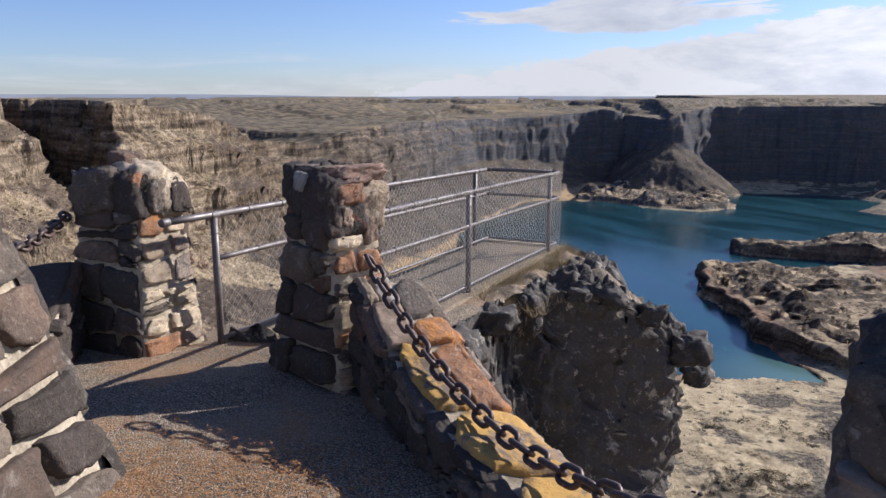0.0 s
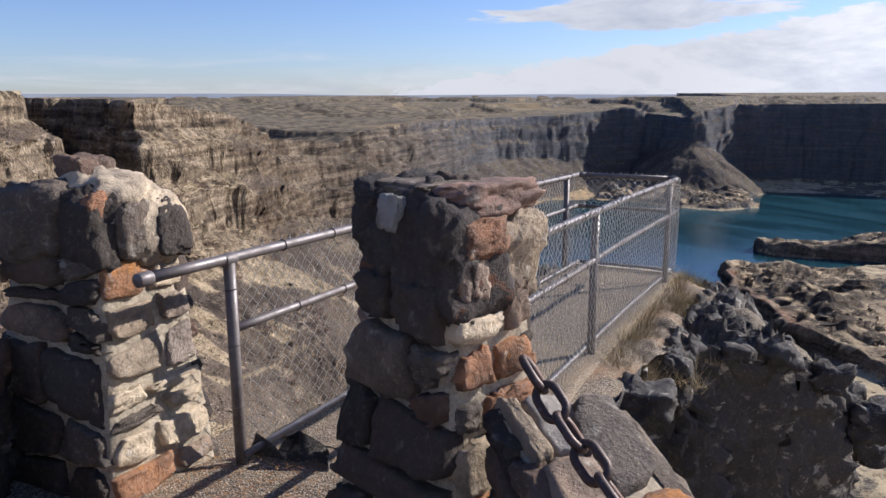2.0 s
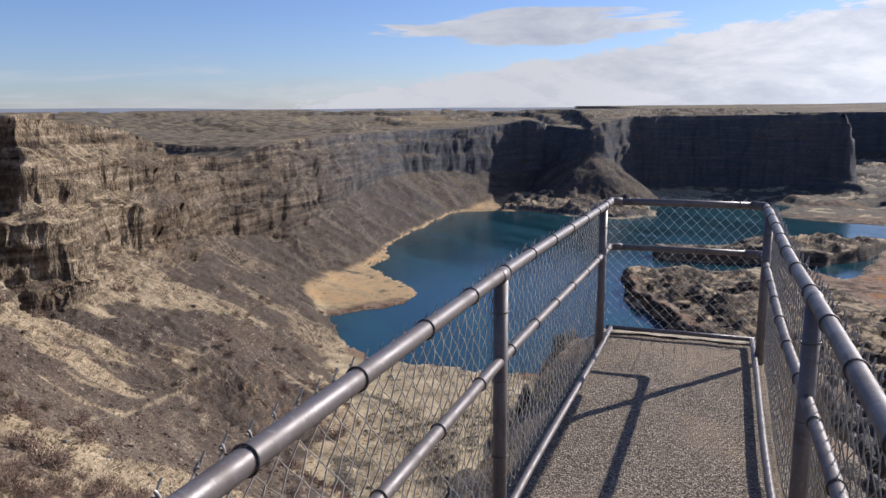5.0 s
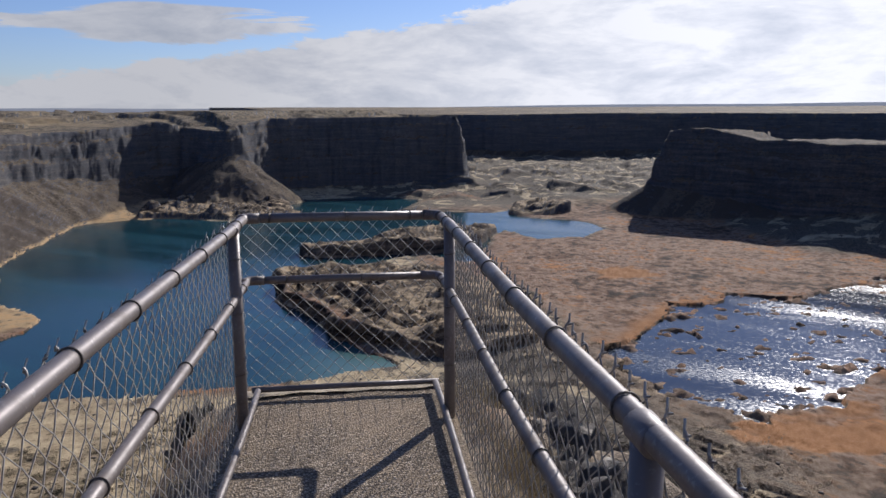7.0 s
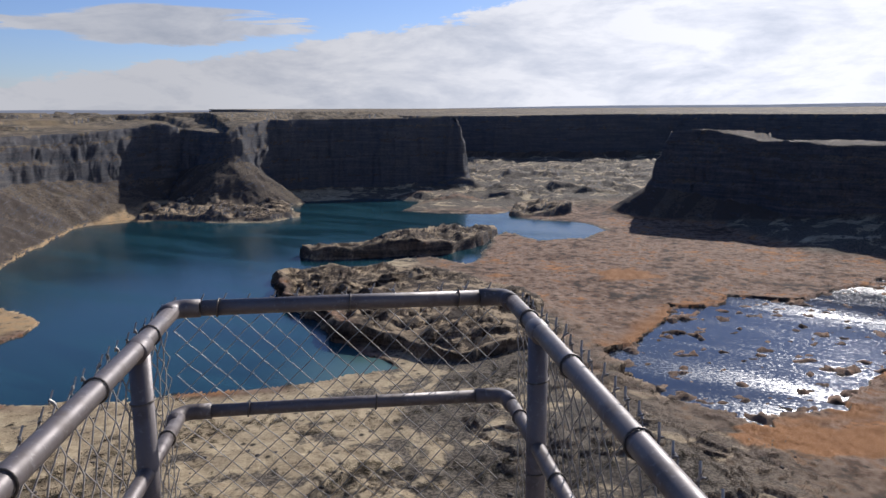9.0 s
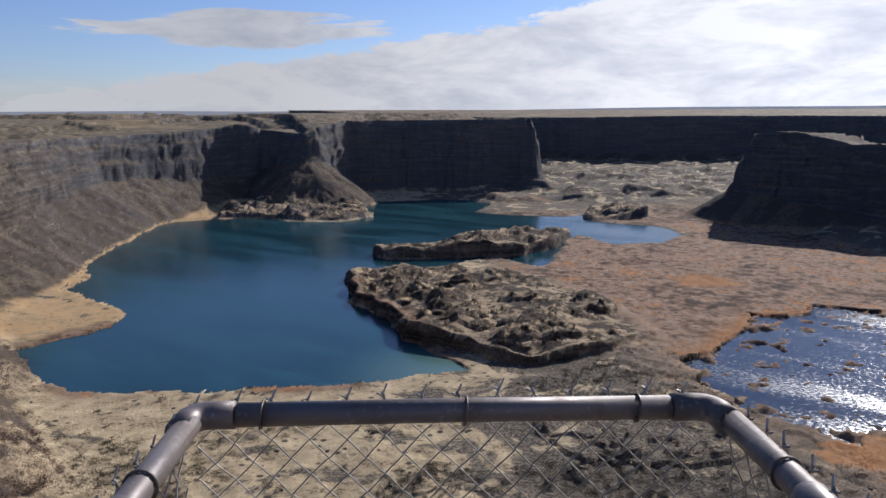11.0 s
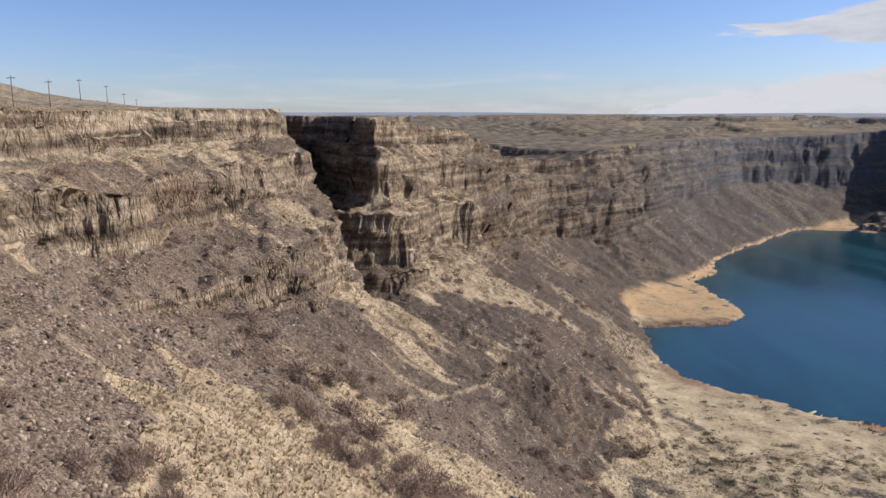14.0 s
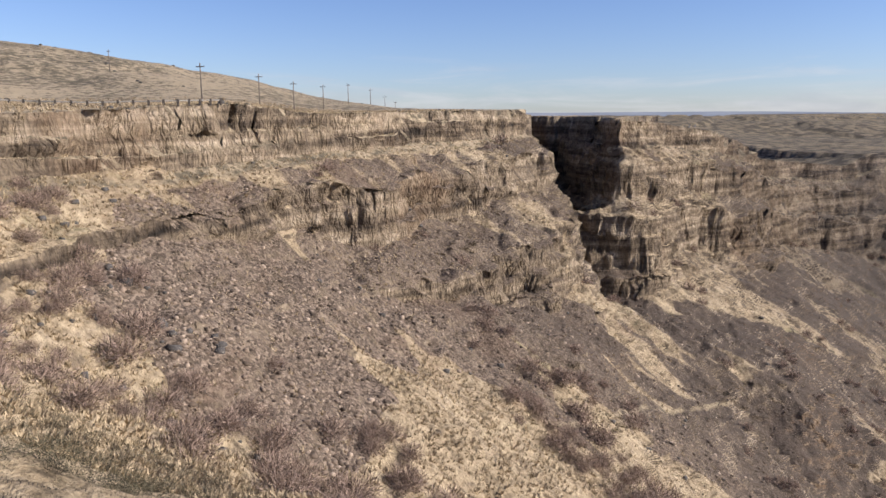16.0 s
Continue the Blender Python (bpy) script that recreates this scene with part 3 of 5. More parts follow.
    slope = n.mix(n.math("MULTIPLY", bare, n.ramp(reach.outputs["Value"], 120.0, 230.0, 0.0, 0.78)), slope, n.mix(small, (0.040, 0.031, 0.025), (0.105, 0.080, 0.062)))
    slope = n.mix(n.ramp(reach.outputs["Value"], 250.0, 560.0, 0.0, 0.80), slope, n.mix(small, (0.045, 0.037, 0.031), (0.12, 0.095, 0.075)))
    flat = n.mix(n.ramp(mid, 0.42, 0.6), (0.095, 0.077, 0.054), (0.25, 0.195, 0.125))
    flat = n.mix(n.ramp(small, 0.50, 0.62, 0, 0.7), flat, (0.045, 0.040, 0.030))
    plains = n.mix(n.ramp(n.noise(pos, 0.006, 5, 0.6), 0.52, 0.64), flat, (0.27, 0.20, 0.115))
    place = n.add("ShaderNodeSeparateXYZ")
    n.link(pos, place.inputs[0])
    upland = n.math("MULTIPLY", n.ramp(place.outputs[0], -95.0, -130.0), n.ramp(place.outputs[1], 260.0, 120.0))
    dryhill = n.mix(n.ramp(n.math("ADD", n.math("MULTIPLY", n.noise(pos, 0.03, 6, 0.65), 0.35), n.math("MULTIPLY", n.noise(pos, 0.35, 5, 0.7), 0.65)), 0.44, 0.58), (0.37, 0.29, 0.19), (0.12, 0.098, 0.066))
    plains = n.mix(upland, plains, dryhill)
    beach = n.colours(n.math("ADD", n.math("MULTIPLY", mid, 0.55), n.math("MULTIPLY", small, 0.45)), [(0.37, (0.105, 0.078, 0.048)), (0.44, (0.33, 0.255, 0.155)), (0.60, (0.55, 0.44, 0.275))])
    spots = n.ramp(n.voronoi(pos, 0.16), 0.26, 0.12)
    beach = n.mix(n.math("MULTIPLY", spots, n.ramp(mid, 0.42, 0.55)), beach, (0.06, 0.05, 0.036))
    east = n.add("ShaderNodeSeparateXYZ")
    n.link(pos, east.inputs[0])
    lava = n.math("ADD", n.noise(pos, 0.035, 6, 0.65, distort=0.8), n.ramp(east.outputs[0], -50.0, 70.0, -0.10, 0.075))
    west = n.math("MULTIPLY", n.ramp(east.outputs[0], -140.0, -175.0), n.ramp(east.outputs[1], 375.0, 400.0))
    beach = n.mix(n.math("MULTIPLY", west, n.ramp(mid, 0.40, 0.60, 0.25, 0.75)), beach, (0.47, 0.285, 0.125))
    beach = n.mix(n.ramp(lava, 0.475, 0.545), beach, n.mix(n.ramp(small, 0.42, 0.6), (0.055, 0.046, 0.036), (0.20, 0.165, 0.12)))
    reed = n.colours(n.math("ADD", n.math("MULTIPLY", big, 0.45), n.math("MULTIPLY", mid, 0.55)), [(0.40, (0.055, 0.040, 0.030)), (0.46, (0.175, 0.100, 0.058)), (0.52, (0.29, 0.20, 0.14)), (0.57, (0.24, 0.125, 0.062)), (0.62, (0.42, 0.19, 0.07))])
    tuft = n.ramp(n.voronoi(pos, 0.20), 0.40, 0.15)
    reed = n.mix(n.math("MULTIPLY", tuft, n.ramp(small, 0.40, 0.55)), reed, (0.050, 0.036, 0.026))
    c = n.mix(n.ramp(scree, 0.2, 0.7), plains, slope)
    c = n.mix(sand, c, beach)
    c = n.mix(marsh, c, reed)
    c = n.mix(n.math("MULTIPLY", marsh, scree), c, n.mix(small, (0.22, 0.10, 0.04), (0.46, 0.225, 0.09)))
    rocky = n.mix(n.ramp(n.math("ADD", n.math("MULTIPLY", n.noise(pos, 0.14, 6, 0.68), 0.5), n.math("MULTIPLY", n.noise(pos, 0.035, 5, 0.65), 0.5)), 0.46, 0.57), (0.055, 0.040, 0.028), (0.36, 0.27, 0.165))
    lone = n.math("SUBTRACT", 1.0, n.math("ADD", n.math("ADD", marsh, sand), scree), clamp=True)
    low = n.add("ShaderNodeSeparateXYZ")
    n.link(pos, low.inputs[0])
    c = n.mix(n.math("MULTIPLY", lone, n.ramp(low.outputs[2], -90.0, -100.0)), c, rocky)
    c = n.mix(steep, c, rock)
    relief = n.math("ADD", n.math("ADD", n.math("ADD", n.math("MULTIPLY", small, 0.8), n.math("MULTIPLY", n.math("MULTIPLY", grit.outputs[1], scree), 0.35)), n.math("MULTIPLY", tiny, 0.3)), n.math("MULTIPLY", n.math("MULTIPLY", n.math("ADD", columns, n.math("MULTIPLY", crack, 0.30)), steep), 1.2))
    surface(n, c, 0.92, bump=relief, strength=0.9, distance=1.0, Specular_IOR_Level=0.15)
    return m


def water_material(name, still, ruffled, lo, hi, shoal=1.0):
    m, n = material(name)
    pos = n.add("ShaderNodeTexCoord").outputs["Object"]
    ripple = n.noise(pos, 0.75, 4, 0.6, stretch=(1, 0.6, 1))
    turned_pos = n.add("ShaderNodeVectorRotate", rotation_type="Z_AXIS")
    n.link(pos, turned_pos.inputs["Vector"])
    turned_pos.inputs["Angle"].default_value = radians(35)
    gust = n.noise(turned_pos.outputs[0], 0.016, 6, 0.62, stretch=(0.35, 1.5, 1), distort=0.5)
    fine = n.noise(pos, 0.55, 5, 0.75)
    puff = n.math("ADD", gust, n.math("MULTIPLY", n.math("SUBTRACT", fine, 0.5), 1.3))
    c = n.mix(n.ramp(gust, 0.4, 0.62), still, ruffled)
    near = n.add("ShaderNodeVectorMath", operation="DISTANCE")
    n.link(pos, near.inputs[0])
    near.inputs[1].default_value = (28, 326, WATER_Z)
    c = n.mix(n.math("MULTIPLY", n.ramp(n.math("ADD", near.outputs["Value"], n.math("MULTIPLY", gust, 40.0)), 95.0, 25.0), shoal), c, (0.10, 0.17, 0.15))
    surface(n, c, n.ramp(puff, 0.42, 0.74, lo, hi), bump=ripple, strength=0.30, distance=0.25, IOR=1.333)
    return m


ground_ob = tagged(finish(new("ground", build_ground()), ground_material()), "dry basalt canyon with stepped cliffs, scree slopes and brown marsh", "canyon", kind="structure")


def sheet(name, x0, x1, y0, y1, mat, label):
    ob = new(name, raw_mesh(name, [(x0, y0, WATER_Z), (x1, y0, WATER_Z), (x1, y1, WATER_Z), (x0, y1, WATER_Z)], [(0, 1, 2, 3)]))
    return tagged(finish(ob, mat, False), label, "water", kind="structure")


sheet("water_lake", -420, 800, 560, 1130, water_material("lake_water", (0.008, 0.036, 0.048), (0.013, 0.058, 0.074), 0.10, 0.26), "deep blue lake on the canyon floor")
sheet("water_cove", -420, 70, 150, 560, bpy.data.materials["lake_water"], "blue-green near end of the lake")
sheet("water_pond", 70, 800, 150, 560, water_material("pond_water", (0.004, 0.012, 0.030), (0.008, 0.020, 0.040), 0.07, 0.30, 0.0), "shallow pond with bright wind-ruffled patches")


def far_hills():
    """A low rim of hills at the end of sight."""
    b = np.radians(np.arange(-75, 112, 0.25))
    deg = np.degrees(b)
    lift = 11 + 5 * np.clip(fbm(deg, deg * 0, 14, 3, 610), -0.3, 1) + 20 * np.exp(-((deg - 62) / 9) ** 2) + 14 * np.exp(-((deg - 46) / 8) ** 2) + 22 * smooth(0, -22, deg)
    rows = [np.column_stack([-4880 * np.sin(b), 4880 * np.cos(b), z]) for z in (np.full(len(b), -60.0), lift * 0.5, lift)]
    m, n = material("haze_glow_hills")
    pos = n.add("ShaderNodeTexCoord").outputs["Object"]
    # haze put into the hills' blue-grey colour and into an added glow
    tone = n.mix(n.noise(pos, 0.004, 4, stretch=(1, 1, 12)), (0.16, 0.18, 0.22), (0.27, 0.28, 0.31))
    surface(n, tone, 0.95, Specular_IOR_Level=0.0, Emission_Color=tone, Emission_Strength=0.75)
    tagged(finish(new("backdrop", grid_mesh("backdrop", np.array(rows))), m), "hills along the horizon, haze put into a pale blue-grey glow", "distant hills", kind="structure")


far_hills()


# ---- materials of the lookout ----
def stone_material(name, ramp, lichen=None, amount=0.0, bloom=1.0):
    m, n = material(name)
    pos = n.add("ShaderNodeTexCoord").outputs["Object"]
    rand = n.add("ShaderNodeObjectInfo").outputs["Random"]
    base = n.colours(rand, ramp)
    blot = n.noise(pos, 7.0, 6, 0.65)
    fine = n.noise(pos, 45.0, 5, 0.7)
    pits = n.voronoi(pos, 70.0)
    c = n.mix(n.ramp(blot, 0.40, 0.64, 0, 0.55), base, (0.06, 0.05, 0.043))
    c = n.mix(n.ramp(fine, 0.50, 0.72, 0, 0.45 * bloom), c, (0.34, 0.27, 0.20))
    pale = n.noise(pos, 12.0, 4, 0.6)
    c = n.mix(n.ramp(pale, 0.60, 0.72, 0, 0.55 * bloom), c, (0.42, 0.38, 0.32))
    if lichen:
        patch = n.noise(pos, 4.5, 6, 0.7, distort=0.6)
        c = n.mix(n.ramp(patch, 0.56 - amount * 0.2, 0.64 - amount * 0.15, 0, 0.85), c, lichen)
    h = n.math("ADD", n.math("ADD", n.math("MULTIPLY", blot, 1.0), n.math("MULTIPLY", fine, 0.45)), n.math("MULTIPLY", n.ramp(pits, 0.0, 0.25), 0.25))
    surface(n, c, 0.88, bump=h, strength=0.8, distance=0.03, Specular_IOR_Level=0.25)
    return m


STONE_RAMP = [(0.0, (0.070, 0.059, 0.050)), (0.25, (0.125, 0.097, 0.075)), (0.5, (0.18, 0.138, 0.102)), (0.72, (0.10, 0.084, 0.072)), (0.86, (0.19, 0.145, 0.108)), (1.0, (0.16, 0.10, 0.07))]
mat_dark = stone_material("dark_basalt_stone", [(0.0, (0.040, 0.033, 0.028)), (0.4, (0.080, 0.060, 0.047)), (0.7, (0.054, 0.044, 0.038)), (0.9, (0.12, 0.082, 0.060)), (1.0, (0.15, 0.080, 0.052))], None, 0.0, 0.4)
mat_black = stone_material("black_basalt_stone", [(0.0, (0.042, 0.038, 0.035)), (1.0, (0.060, 0.048, 0.042))], (0.16, 0.075, 0.045), -0.25, 0.3)
mat_tan = stone_material("tan_stone", [(0.0, (0.30, 0.215, 0.145)), (0.35, (0.40, 0.31, 0.21)), (0.6, (0.26, 0.20, 0.155)), (0.8, (0.36, 0.235, 0.15)), (1.0, (0.33, 0.31, 0.285))])
mat_stone = stone_material("basalt_stone", STONE_RAMP)
mat_lichen = stone_material("lichened_stone", [(0.0, (0.20, 0.14, 0.085)), (0.5, (0.27, 0.19, 0.12)), (1.0, (0.15, 0.115, 0.085))], (0.52, 0.30, 0.075), 0.75)
mat_orange = stone_material("rust_stone", [(0.0, (0.34, 0.165, 0.08)), (1.0, (0.30, 0.15, 0.085))], (0.46, 0.20, 0.06), 0.1)
mat_red = stone_material("red_stone", [(0.0, (0.31, 0.185, 0.14)), (1.0, (0.26, 0.165, 0.125))])
mat_cream = stone_material("cream_stone", [(0.0, (0.62, 0.49, 0.34)), (1.0, (0.54, 0.43, 0.30))])
mat_pale = stone_material("pale_stone", [(0.0, (0.30, 0.29, 0.27)), (1.0, (0.30, 0.29, 0.27))])
mat_outcrop = stone_material("outcrop_basalt", [(0.0, (0.075, 0.068, 0.062)), (1.0, (0.075, 0.068, 0.062))], (0.36, 0.32, 0.26), -0.10, 0.6)


def mortar_material():
    m, n = material("mortar")
    pos = n.add("ShaderNodeTexCoord").outputs["Object"]
    a, b = n.noise(pos, 6.0, 5, 0.6), n.noise(pos, 60.0, 5, 0.65)
    c = n.colours(n.math("ADD", n.math("MULTIPLY", a, 0.6), n.math("MULTIPLY", b, 0.4)), [(0.35, (0.17, 0.14, 0.105)), (0.5, (0.36, 0.30, 0.22)), (0.65, (0.54, 0.46, 0.35))])
    surface(n, c, 0.92, bump=n.math("ADD", a, n.math("MULTIPLY", b, 0.5)), strength=0.7, distance=0.02, Specular_IOR_Level=0.2)
    return m


def gravel_material(name, warm=0.0):
    m, n = material(name)
    pos = n.add("ShaderNodeTexCoord").outputs["Object"]
    cell = n.add("ShaderNodeTexVoronoi", feature="F1")
    n.put(cell.inputs["Vector"], pos)
    cell.inputs["Scale"].default_value = 95.0
    tone = n.add("ShaderNodeSeparateColor")
    n.link(cell.outputs["Color"], tone.inputs[0])
    c = n.colours(tone.outputs[0], [(0.0, (0.13, 0.100, 0.072)), (0.35, (0.23, 0.182, 0.130)), (0.7, (0.32, 0.258, 0.190)), (1.0, (0.46, 0.385, 0.30))])
    joint = n.ramp(cell.outputs["Distance"], 0.75, 0.45)
    c = n.mix(joint, (0.10, 0.080, 0.060), c)
    patch = n.noise(pos, 1.1, 5, 0.6)
    c = n.mix(n.ramp(patch, 0.45, 0.65, 0, 0.5), c, (0.34, 0.255, 0.17))
    if warm:
        rust = n.noise(pos, 0.9, 4, 0.6, distort=0.5)
        c = n.mix(n.ramp(rust, 0.52, 0.62, 0, warm), c, (0.42, 0.20, 0.075))
    h = n.ramp(cell.outputs["Distance"], 0.8, 0.1)
    surface(n, c, 0.92, bump=h, strength=0.6, distance=0.008, Specular_IOR_Level=0.12)
    return m


def metal_material(name, colour, rough, metal=0.75, wear=(0.20, 0.17, 0.14)):
    m, n = material(name)
    pos = n.add("ShaderNodeTexCoord").outputs["Object"]
    a, b = n.noise(pos, 9.0, 5, 0.6), n.noise(pos, 70.0, 4, 0.6)
    c = n.mix(n.ramp(a, 0.48, 0.68, 0, 0.6), colour, wear)
    c = n.mix(n.ramp(b, 0.56, 0.70, 0, 0.25), c, (0.42, 0.40, 0.38))
    surface(n, c, n.ramp(a, 0.3, 0.7, rough - 0.08, rough + 0.12), metal, bump=b, strength=0.15, distance=0.003)
    return m


mat_mortar = mortar_material()
mat_soil = gravel_material("dusty_soil", 0.3)
mat_gravel = gravel_material("terrace_gravel", 0.3)
mat_aggregate = gravel_material("exposed_aggregate")
mat_pipe = metal_material("galvanised_pipe", (0.145, 0.124, 0.117), 0.50, 0.28, (0.085, 0.064, 0.052))
mat_wire = metal_material("galvanised_wire", (0.36, 0.34, 0.31), 0.45, 0.4)
mat_chain = metal_material("rusty_iron", (0.085, 0.06, 0.052), 0.55, 0.6, (0.13, 0.065, 0.04))
mat_band = metal_material("tie_wire", (0.10, 0.085, 0.07), 0.5, 0.6)


# ---- things and parts ----
def thing(name, at, label, category, group="", kind=""):
    ob = new(name)
    ob.empty_display_size = 0.1
    ob.location = at
    return tagged(ob, label, category, group, kind)


def part(name, me, mat, parent, label="", smooth_faces=True):
    """A mesh in world coordinates, as a part of a thing that stands unturned."""
    root = Vector()
    p = parent
    while p:
        root += p.location
        p = p.parent
    me.transform(Matrix.Translation(-root))
    ob = finish(new(name, me), mat, smooth_faces)
    ob.parent = parent
    if label:
        ob["label"] = label
    return ob


def tube_arrays(pts, radius, sides=8, closed=False, caps=True):
    """Vertices and triangles of a tube along points."""
    P = np.asarray(pts, float)
    k = len(P)
    T = np.roll(P, -1, 0) - np.roll(P, 1, 0)
    if not closed:
        T[0], T[-1] = P[1] - P[0], P[-1] - P[-2]
    T /= np.linalg.norm(T, axis=1)[:, None]
    ref = np.array([0, 0, 1.0]) if np.abs(T[:, 2]).max() < 0.97 else np.array([0.31, 0.95, 0.0])
    if np.abs(T @ ref).max() > 0.97:
        ref = np.array([0.86, 0.29, 0.42])
    S = np.cross(T, ref)
    S /= np.linalg.norm(S, axis=1)[:, None]
    U = np.cross(S, T)
    a = np.linspace(0, 2 * np.pi, sides, endpoint=False)
    rad = np.broadcast_to(np.asarray(radius, float), (k,))
    V = P[:, None] + rad[:, None, None] * (np.cos(a)[None, :, None] * S[:, None] + np.sin(a)[None, :, None] * U[:, None])
    i = np.arange(k * sides).reshape(k, sides)
    r2 = np.roll(i, -1, 0) if closed else i[1:]
    r1 = i if closed else i[:-1]
    n1, n2 = np.roll(r1, -1, 1), np.roll(r2, -1, 1)
    F = np.concatenate([np.stack([r1, n1, n2], -1).reshape(-1, 3), np.stack([r1, n2, r2], -1).reshape(-1, 3)])
    V = V.reshape(-1, 3)
    if caps and not closed:
        V = np.concatenate([V, P[:1], P[-1:]])
        c0, c1 = len(V) - 2, len(V) - 1
        F = np.concatenate([F, [(i[0, (j + 1) % sides], i[0, j], c0) for j in range(sides)], [(i[-1, j], i[-1, (j + 1) % sides], c1) for j in range(sides)]])
    return V, F


def joined(pieces):
    """One mesh array pair out of many."""
    vs, fs, o = [], [], 0
    for V, F in pieces:
        vs.append(V)
        fs.append(F + o)
        o += len(V)
    return np.concatenate(vs), np.concatenate(fs)


def tube(name, pts, radius, sides=12, closed=False):
    return raw_mesh(name, *tube_arrays(pts, radius, sides, closed))


def rock_arrays(centre, size, seed, detail=3, planes=9, rough=0.10):
    """An angular block: a cube with its corners and edges broken off."""
    rng = np.random.RandomState(seed)
    g = {1: 2, 2: 5, 3: 8, 4: 13}[detail]
    bm = bmesh.new()
    bmesh.ops.create_cube(bm, size=2.0)
    bmesh.ops.subdivide_edges(bm, edges=bm.edges[:], cuts=g - 1, use_grid_fill=True)
    bmesh.ops.triangulate(bm, faces=bm.faces[:])
    V = np.array([v.co[:] for v in bm.verts])
    F = np.array([[v.index for v in f.verts] for f in bm.faces])
    bm.free()
    # lean and taper, then break off corners
    V[:, 0] += rng.uniform(-0.18, 0.18) * V[:, 2]
    V[:, 1] += rng.uniform(-0.18, 0.18) * V[:, 2]
    V[:, :2] *= 1 + rng.uniform(-0.14, 0.06) * V[:, 2:3]
    for k in range(planes + 5):
        d = rng.normal(size=3)
        d /= np.linalg.norm(d)
        h = np.abs(d).sum() * rng.uniform(0.62, 0.92)
        over = np.clip(V @ d - h, 0, None)
        V = V - over[:, None] * d * 0.98
    f = np.array([noise.fractal(Vector(p * 1.9 + seed % 97), 0.75, 2.2, 5) for p in V])
    V = V * (1 + 0.55 * rough * f)[:, None] + rng.normal(size=V.shape) * 0.012
    return V * np.array(size) * 0.96 + np.array(centre), F


def facets(P, size, seed):
    """Broken-rock relief: each cell of space gets a height and a tilt of its own."""
    q = np.asarray(P, float) / size
    base = np.floor(q)
    best, rise = np.full(len(q), 1e9), np.zeros(len(q))
    for i in (-1, 0, 1):
        for j in (-1, 0, 1):
            for k in (-1, 0, 1):
                c = base + (i, j, k)
                h = [np.modf(np.sin(c @ np.array(w) + seed * 1.7) * 43758.5453)[0] for w in ((127.1, 311.7, 74.7), (269.5, 183.3, 246.1), (113.5, 271.9, 124.6), (41.3, 289.1, 67.9), (93.9, 17.3, 201.7))]
                at = c + 0.5 + 0.5 * np.stack(h[:3], -1)
                off = q - at
                d = (off ** 2).sum(1)
                near = d < best
                best = np.where(near, d, best)
                rise = np.where(near, h[3] * 0.6 + (off * np.stack([h[4], h[0], h[1]], -1)).sum(1) * 0.9, rise)
    return rise


def rough_block(centre, size, seed, cuts=14, crag=0.20, boxy=5.0):
    """A rough broken block of stone with faceted sides."""
    bm = bmesh.new()
    bmesh.ops.create_cube(bm, size=2.0)
    bmesh.ops.subdivide_edges(bm, edges=bm.edges[:], cuts=cuts - 1, use_grid_fill=True)
    bmesh.ops.triangulate(bm, faces=bm.faces[:])
    V = np.array([v.co[:] for v in bm.verts])
    F = np.array([[v.index for v in f.verts] for f in bm.faces])
    bm.free()
    V = V / ((np.abs(V) ** boxy).sum(1) ** (1 / boxy))[:, None]
    f = 1 + crag * facets(V + seed, 0.9, seed) + 0.55 * crag * facets(V - seed, 0.42, seed + 5) + 0.25 * crag * facets(V, 0.2, seed + 9)
    rng = np.random.RandomState(seed)
    V = V * f[:, None]
    V[:, 0] += rng.uniform(-0.2, 0.2) * V[:, 2]
    V[:, 2] += rng.uniform(-0.2, 0.2) * V[:, 0] + rng.uniform(-0.15, 0.15) * V[:, 1]
    return V * np.array(size) + np.array(centre), F


